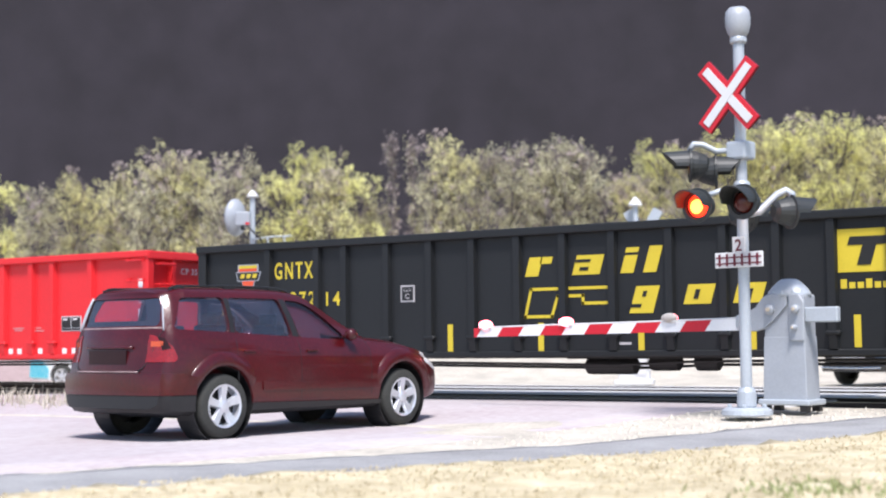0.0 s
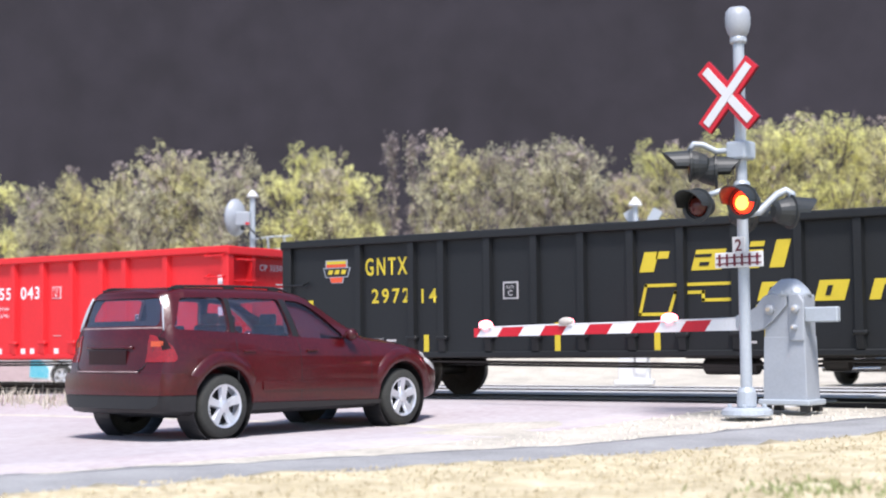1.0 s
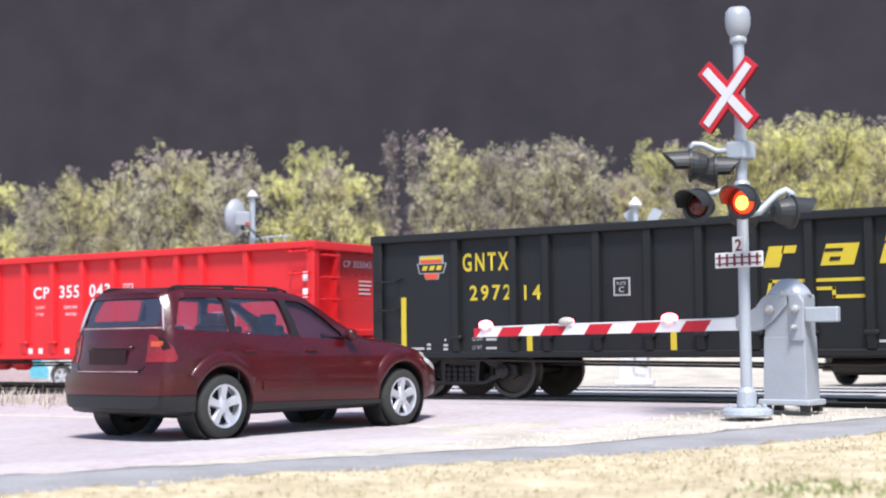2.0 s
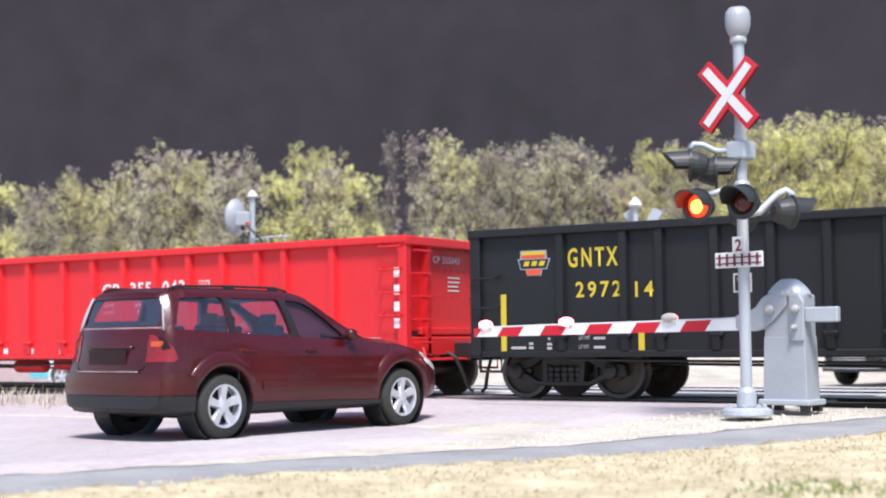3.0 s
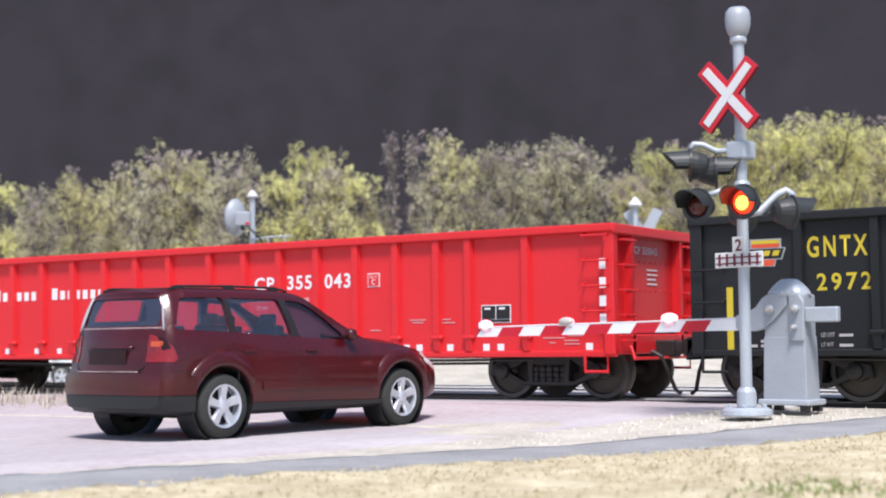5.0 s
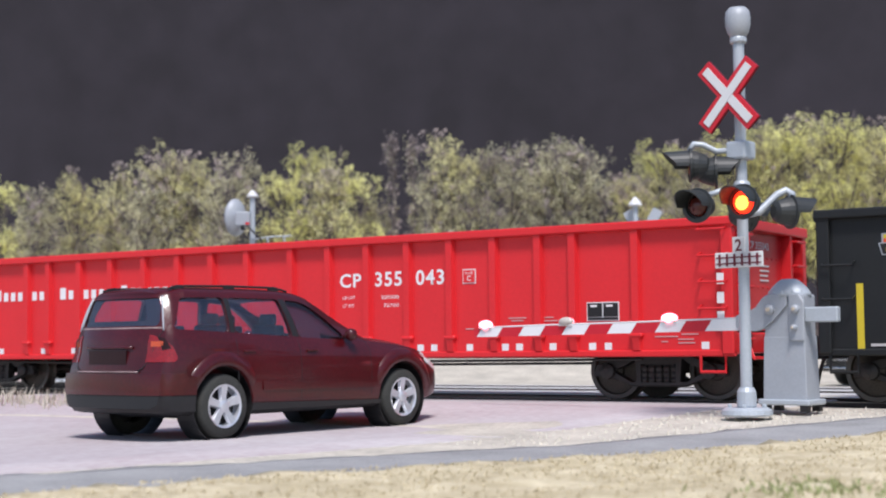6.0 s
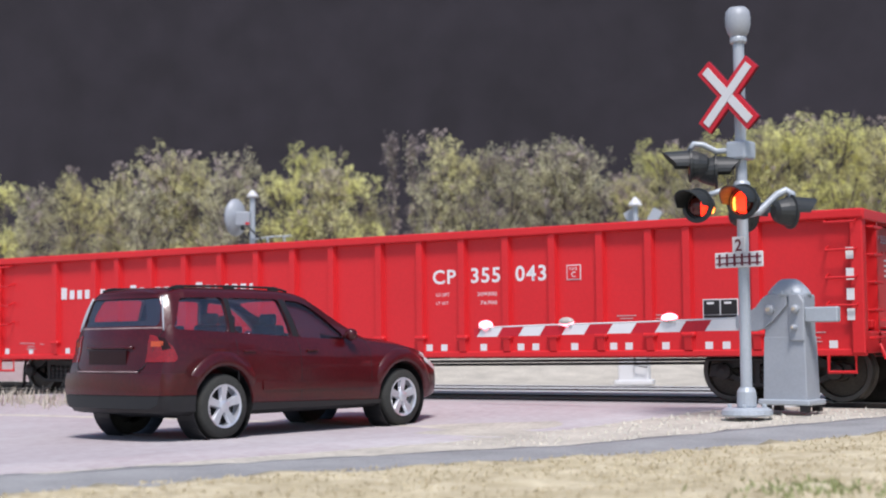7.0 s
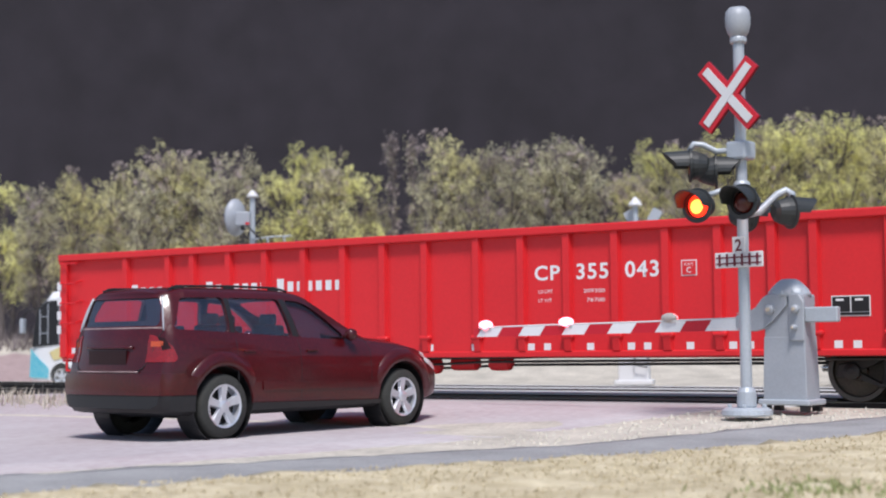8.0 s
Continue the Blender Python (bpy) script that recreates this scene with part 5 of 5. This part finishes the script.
# ---- vehicles across the tracks ----
def build_bus():
    bus = tagged(new("coach_bus"), "white coach with teal stripes parked beyond the tracks", "bus")
    bm = bmesh.new()
    secs = []
    for x, z0, z1, w in ((0.0, 0.3, 1.15, 0.92), (0.06, 0.24, 1.35, 0.98), (0.3, 0.22, 2.35, 1.02), (0.62, 0.22, 2.62, 1.03), (1.2, 0.22, 2.68, 1.04), (8.6, 0.22, 2.68, 1.04), (8.75, 0.3, 2.55, 1.0)):
        secs.append([(x, -w, z0), (x, -w, (z0 + z1) / 2), (x, -w + 0.02, z1 - 0.2), (x, -w + 0.2, z1), (x, w - 0.2, z1), (x, w - 0.02, z1 - 0.2), (x, w, (z0 + z1) / 2), (x, w, z0)])
    loft(bm, secs)
    body = part("body", bm, M_BUSW, bus)
    cut = bmesh.new()
    lathe(cut, [(0.37, -1.3), (0.37, -0.7)], "y", 24, (1.04, 0, 0.32))
    carve(body, cut)
    bm = bmesh.new()
    plate(bm, [(0.1, 1.12), (0.26, 2.1), (0.55, 2.36), (1.1, 2.4), (8.5, 2.4), (8.5, 1.2), (1.1, 1.2)], -1.052, -1.03)
    part("side_glazing", bm, M_TRIM, bus, "black side glazing")
    bm = bmesh.new()
    loft(bm, [[(0.03, -0.9, 1.15), (0.03, 0.9, 1.15), (0.08, 0.9, 1.15), (0.08, -0.9, 1.15)], [(0.24, -0.94, 2.2), (0.24, 0.94, 2.2), (0.3, 0.94, 2.2), (0.3, -0.94, 2.2)], [(0.5, -0.9, 2.5), (0.5, 0.9, 2.5), (0.56, 0.9, 2.46), (0.56, -0.9, 2.46)]])
    part("windscreen", bm, M_TRIM, bus, "black windscreen")
    bm = bmesh.new()
    plate(bm, [(0.03, 0.3), (0.62, 0.27), (0.64, 0.5), (0.6, 0.58), (0.5, 0.66), (0.35, 0.78), (0.2, 0.92), (0.06, 1.08)], -1.056, -1.03)
    part("stripe", bm, M_BUSB, bus, "teal and blue stripe")
    bm = bmesh.new()
    box(bm, -0.015, 0.04, -0.85, 0.85, 0.35, 0.9)
    part("stripe", bevel(bm, 0.02, 1), M_BUSB, bus, "teal and blue stripe")
    bm = bmesh.new()
    plate(bm, [(0.66, 0.98), (1.0, 1.12), (8.5, 1.12), (8.5, 0.9), (1.6, 0.88), (1.3, 0.84), (1.04, 0.8), (0.8, 0.76)], -1.056, -1.03)
    part("stripe", bm, M_BUSY, bus, "pale yellow side stripe")
    bm = bmesh.new()
    for x, z0, z1 in ((0.36, 1.2, 2.14), (0.62, 1.22, 2.3), (0.98, 1.22, 2.3)):
        box(bm, x - 0.015, x + 0.015, -1.066, -1.05, z0, z1)
    for z in (1.5, 1.95):
        box(bm, 0.38, 0.61, -1.066, -1.05, z - 0.012, z + 0.012)
    part("window_bar", bm, M_GREYP, bus, "thin grey window bars")
    for s in (-1, 1):
        bm = bmesh.new()
        box(bm, -0.22, -0.1, s * 1.12 - 0.08, s * 1.12 + 0.08, 1.5, 1.9)
        part("mirror", bevel(bm, 0.02, 1), M_SILVER, bus)
        bm = bmesh.new()
        tube(bm, [(0.3, s * 0.95, 2.2), (-0.05, s * 1.1, 2.1), (-0.16, s * 1.12, 1.9)], 0.025, 6)
        part("mirror_arm", bm, M_TRIM, bus)
        car_wheel(bus, 1.04, s * 0.92, 0.32, s)
        car_wheel(bus, 6.6, s * 0.92, 0.32, s)
    bus.matrix_basis = at(-31.3, 9.81, -0.27, 0, 0, 12)
    return bus


build_bus()


def build_dark_car():
    car = tagged(new("black_suv"), "black SUV with chrome grille bars parked beyond the tracks", "car")
    suv_body(car, M_DARKCAR)
    for s in (-1, 1):
        for x in (-1.58, 1.54):
            car_wheel(car, x, s * 0.84, 0.38, s, M_TRIM)
        bm = bmesh.new()
        box(bm, 2.30, 2.45, *sorted((s * 0.5, s * 0.8)), 0.72, 0.84)
        part("headlight", bevel(bm, 0.03, 1), M_CLEAR, car, "clear headlight")
    for z in (0.62, 0.68, 0.74, 0.8):
        bm = bmesh.new()
        box(bm, 2.42, 2.47, -0.48, 0.48, z - 0.012, z + 0.012)
        part("grille_bar", bm, M_CHROME, car, "chrome grille bar")
    bm = bmesh.new()
    loft(bm, [[(2.43, -0.85, z), (2.5, -0.4, z), (2.5, 0.4, z), (2.43, 0.85, z), (2.3, 0.9, z), (2.3, -0.9, z)] for z in (0.34, 0.5)])
    part("front_bumper", bevel(bm, 0.02, 1), M_DARKCAR, car)
    bm = bmesh.new()
    tube(bm, [(2.44, -0.86, 0.44), (2.52, -0.4, 0.43), (2.52, 0.4, 0.43), (2.44, 0.86, 0.44)], 0.018, 6)
    part("chrome_strip", bm, M_CHROME, car)
    car.matrix_basis = at(-9.6, 17.6, -0.27, 0, 0, -112)
    return car


build_dark_car()


# ---- woods ----
def build_tree(seed, height, spread, leaf, density, bare, dry=0.12):
    """A tapered trunk with limbs and twigs, and a crown of many small leaves in uneven clumps."""
    rng = random.Random(seed)
    tree = tagged(new("tree"), ["thin spring tree with yellow-green leaves", "sparse olive-green tree with mauve twigs", "full bright yellow-green tree"][leaf], "tree", "trees of the wood")
    bm = bmesh.new()
    tips = []
    lean = rng.uniform(-0.25, 0.25)
    trunk = [Vector((lean * k / 6 + rng.uniform(-0.08, 0.08), rng.uniform(-0.08, 0.08), height * 0.92 * k / 6)) for k in range(7)]
    tube(bm, trunk, [0.13 * (1 - 0.88 * k / 6) for k in range(7)], 7)
    bmt = bmesh.new()
    for i in range(26):
        f = rng.uniform(0.16, 0.95)
        k = min(5, int(f * 6))
        p = trunk[k].lerp(trunk[k + 1], f * 6 - k)
        a = rng.uniform(0, math.tau)
        reach = spread * (0.35 + 0.65 * math.sin(math.pi * min(1, f * 0.8 + 0.2))) * rng.uniform(0.6, 1.1)
        e = p + Vector((math.cos(a) * reach, math.sin(a) * reach, reach * rng.uniform(0.9, 1.9)))
        m = p.lerp(e, 0.5) + Vector((rng.uniform(-0.1, 0.1), rng.uniform(-0.1, 0.1), -0.05))
        tube(bm, [p, m, e], [0.045 * (1.1 - f), 0.028, 0.012], 5)
        tips.append((e, 0.42))
        for j in range(7):
            q = p.lerp(e, rng.uniform(0.35, 1.0))
            w = q + Vector((rng.uniform(-1, 1), rng.uniform(-1, 1), rng.uniform(0.2, 1.3))) * 0.45 * min(1, spread + 0.2)
            tube(bmt, [q, w], [0.013, 0.006], 3)
            tips.append((w, 0.32))
            for h in range(5):
                w2 = w + Vector((rng.uniform(-1, 1), rng.uniform(-1, 1), rng.uniform(0.1, 1.2))) * 0.24 * min(1, spread + 0.3)
                tube(bmt, [w, w2], [0.008, 0.004], 3)
    part("trunk", bm, M_BARK, tree)
    part("twig_work", bmt, M_TWIG, tree, "fine mauve-grey twigs")
    # foamy clumps of small leaves, thinner low down, some of them dry and mauve near the top
    piles = {"crown": ([], []), "dry_leaves": ([], [])}
    for c, r in tips:
        low = max(0.0, 0.5 - c.z / height)
        if rng.random() < bare + 0.5 * low:
            continue
        pile = "dry_leaves" if rng.random() < dry * (2.2 if c.z > height * 0.95 else 0.7) else "crown"
        verts, faces = piles[pile]
        puffs = [c + Vector((rng.gauss(0, 1), rng.gauss(0, 1), rng.gauss(0, 1.3))) * r * 0.45 * min(1, spread + 0.3) for j in range(3)]
        for puff in puffs:
            size = r * rng.uniform(0.14, 0.30) * (0.7 if pile == "dry_leaves" else 1)
            for j in range(int(1.5 * density * rng.uniform(0.6, 1.4))):
                o = Vector((rng.gauss(0, 1), rng.gauss(0, 1), rng.gauss(0, 1.35)))
                o *= size * min(1, 1.8 / o.length)
                u = Vector((rng.gauss(0, 1), rng.gauss(0, 1), rng.gauss(0, 1))).normalized()
                v = u.orthogonal().normalized()
                s = rng.uniform(0.016, 0.038)
                b = puff + o
                n = len(verts)
                verts += [(b + u * s) * K, (b + v * s * 0.7) * K, (b - u * s) * K, (b - v * s * 0.7) * K]
                faces.append((n, n + 1, n + 2, n + 3))
    for name, (verts, faces) in piles.items():
        if not faces:
            continue
        me = bpy.data.meshes.new(name)
        me.from_pydata(verts, [], faces)
        me.materials.append(LEAVES[leaf] if name == "crown" else M_DRY)
        new(name, me).parent = tree
    return tree


kinds = [build_tree(1, 6.2, 0.95, 0, 15, 0.14, 0.12), build_tree(2, 5.9, 1.0, 1, 12, 0.18, 0.14), build_tree(3, 6.6, 1.05, 2, 16, 0.10, 0.08), build_tree(4, 5.7, 0.8, 0, 13, 0.15, 0.22), build_tree(5, 6.1, 0.95, 1, 10, 0.28, 0.22), build_tree(6, 6.6, 0.10, 1, 3, 0.62, 0.85)]
# across metres, height of the top, kind
STANDS = [(-16.24, 7.2, 2), (-14.88, 6.8, 1), (-13.42, 7.4, 0), (-12.06, 7.6, 0), (-10.96, 7.5, 1), (-10.02, 8.4, 3), (-9.07, 8.0, 0), (-7.95, 8.0, 1), (-5.90, 7.4, 2), (-5.00, 8.4, 2), (-4.06, 7.6, 3), (-3.18, 7.4, 2), (-2.50, 6.4, 1), (-1.88, 8.6, 5), (-0.98, 8.6, 5), (-0.30, 7.7, 1), (0.51, 8.6, 0), (1.59, 8.0, 4), (2.53, 8.4, 1), (3.56, 8.4, 1), (4.65, 8.6, 1), (5.39, 8.2, 4), (6.80, 7.3, 3), (8.03, 8.4, 2), (9.05, 8.0, 4), (10.42, 8.6, 2), (11.73, 9.0, 0), (13.05, 9.3, 2), (14.41, 9.3, 2), (15.66, 8.9, 0), (16.70, 8.8, 2)]
rng = random.Random(9)
stands = [(a, rng.uniform(52.6, 54.6), top, kind) for a, top, kind in STANDS]
stands += [(a + 0.55, 55.2, 0.985 * top, 2 if kind == 0 else 0) for a, top, kind in STANDS if a > 6.5]
for i in range(24):
    a = -18.6 + 1.62 * i + rng.uniform(-0.4, 0.4)
    gap = -7.9 < a < -6.4 or -2.6 < a < -0.9
    stands.append((a, rng.uniform(57, 59.5), rng.uniform(3.4, 4.2) if gap else rng.uniform(5.2, 6.4) + max(0.0, a) * 0.1, rng.choice((1, 4, 4))))
tops = [max(v.co.z for c in kind.children for v in c.data.vertices) / K for kind in kinds]
used = set()
for across, depth, top, kind in stands:
    x, y = spot(depth, across)
    z = ground_height(x, y) - 0.1
    size = 1.02 * (top - z) / tops[kind]
    m = at(x, y, z, 0, 0, rng.uniform(0, 360)) @ Matrix.Diagonal((size, size, size, 1))
    if kind in used:
        o = copy_thing(kinds[kind], m)
        o.matrix_basis = m
    else:
        used.add(kind)
        kinds[kind].matrix_basis = m

# low brush under the trees
verts, faces = [], []
for i in range(9000):
    x, y = spot(rng.uniform(50.5, 56), rng.uniform(-19, 20))
    hgt = rng.uniform(0.1, 1.3) * (0.6 + 0.4 * noise.noise((x * 0.5, y * 0.5, 0)))
    b = Vector((x, y, ground_height(x, y) - 0.05))
    t = b + Vector((rng.uniform(-0.3, 0.3), rng.uniform(-0.3, 0.3), hgt))
    w = Vector((rng.uniform(-1, 1), rng.uniform(-1, 1), 0)).normalized() * 0.03
    n = len(verts)
    verts += [(b - w) * K, (b + w) * K, t * K]
    faces.append((n, n + 1, n + 2))
me = bpy.data.meshes.new("brush")
me.from_pydata(verts, [], faces)
me.materials.append(M_TWIG)
tagged(new("brush", me), "mauve-grey leafless brush under the trees", "brush", kind="stuff")


def blades(name, places, lo, hi, mat, label, width=0.012, lean=0.5):
    verts, faces = [], []
    for x, y, z in places:
        h = rng.uniform(lo, hi)
        b = Vector((x, y, z))
        t = b + Vector((rng.uniform(-lean, lean) * h, rng.uniform(-lean, lean) * h, h))
        mid = b.lerp(t, 0.5) + Vector((0, 0, 0.08 * h))
        w = Vector((rng.uniform(-1, 1), rng.uniform(-1, 1), 0)).normalized() * width
        n = len(verts)
        verts += [(b - w) * K, (b + w) * K, (mid + w * 0.7) * K, (mid - w * 0.7) * K, t * K]
        faces += [(n, n + 1, n + 2, n + 3), (n + 3, n + 2, n + 4)]
    me = bpy.data.meshes.new(name)
    me.from_pydata(verts, [], faces)
    me.materials.append(mat)
    return tagged(new(name, me), label, "grass", kind="stuff")


spots = []
for i in range(1700):
    x, y = rng.uniform(-26, -14.5), rng.gauss(-1.9, 0.35)
    if noise.noise((x * 0.9, 0, 2)) > -0.25:
        spots.append((x, y, ground_height(x, y) - 0.04))
blades("dry_grass", spots, 0.06, 0.3, M_WEED, "bleached dry grass beside the rails", 0.011)

spots = []
for i in range(30000):
    s = rng.uniform(-7, 9)
    a = 1.9 + 0.22 * max(0, s) + rng.uniform(0, 8)
    x, y = -9.42 + s * HX + a * HY, -10.46 + s * HY - a * HX
    if y < -1.6 and noise.noise((x * 1.3, y * 1.3, 7)) > -0.35:
        spots.append((x, y, ground_height(x, y) + 0.025))
blades("dry_turf", spots, 0.010, 0.032, M_TAN, "short dry tan turf", 0.007, 1.2)

spots = []
for i in range(220):
    a, s = rng.gauss(5.81, 0.22), rng.gauss(2.72, 0.3)
    x, y = -9.42 + s * HX + a * HY, -10.46 + s * HY - a * HX
    spots.append((x, y, ground_height(x, y) + 0.02))
blades("green_grass", spots, 0.02, 0.06, M_GREEN, "small patch of green grass in the verge", 0.012, 0.9)

# loose stones
verts, faces = [], []
for i in range(3600):
    zone = rng.random() * 0.6
    if zone < 0.35:
        x, y = rng.uniform(-22, -2), rng.uniform(7.6, 15)
    else:
        x, y = rng.uniform(-8.6, -2.5), rng.uniform(-6.0, -0.7)
        along = (x + 9.42) * HX + (y + 10.46) * HY
        if not 0.05 < off_edge(x, y) < 0.1 + 0.24 * along or rng.random() < 0.2:
            continue
    r = rng.uniform(0.010, 0.040)
    c = Vector((x, y, ground_height(x, y) - 0.045 + r * 0.3))
    n = len(verts)
    for d in ((1, 0, 0), (-1, 0, 0), (0, 1, 0), (0, -1, 0), (0, 0, 1), (0, 0, -1)):
        verts.append((c + Vector(d) * r * rng.uniform(0.7, 1.3)) * K)
    for f in ((0, 2, 4), (2, 1, 4), (1, 3, 4), (3, 0, 4), (2, 0, 5), (1, 2, 5), (3, 1, 5), (0, 3, 5)):
        faces.append(tuple(n + q for q in f))
me = bpy.data.meshes.new("gravel")
me.from_pydata(verts, [], faces)
me.materials.append(M_GRAVEL)
tagged(new("gravel", me), "loose pale gravel stones", "gravel", kind="stuff")


# ---- what moves ----
def motions():
    # the lamps flash in turn: True while the first of each pair is lit
    swaps = (0.45, 1.12, 1.8, 2.45, 3.1, 3.8, 4.42, 5.1, 5.75, 6.35, 7.0, 7.7)

    def turns(first, place, axis):
        rows, angle = [(0.0, 0 if first else 180)], 0 if first else 180
        for k, t in enumerate(swaps):
            f = round(t * 30)
            rows.append(((f - 2) / 30, angle))
            for q in (60, 120, 180):
                rows.append(((f - 2 + q // 60) / 30, angle + q))
            angle += 180
        rows.append((8.0, angle))
        return [(t, at(*place, a, 0, 0) if axis == "x" else at(*place, 0, 0, a)) for t, a in rows]

    walk(balls[0], turns(True, (0, 0.045, 0), "z"))
    walk(balls[1], turns(False, (0, 0.045, 0), "z"))
    walk(arm_lamps[1][0], turns(True, (arm_lamps[1][1], -0.165, arm_lamps[1][2]), "x"))
    walk(arm_lamps[2][0], turns(False, (arm_lamps[2][1], -0.165, arm_lamps[2][2]), "x"))
    for car, sets, xc in ((black, black_sets, KC), (red, red_sets, RC)):
        walk(car, [(t * 0.25, at(xc + s_at(t * 0.25), 1.52, 0)) for t in range(33)])
        for ws, x in sets:
            walk(ws, [(t * 0.25, at(x, 0, 0.42, 0, math.degrees(s_at(t * 0.25) / 0.42), 0)) for t in range(33)])


motions()
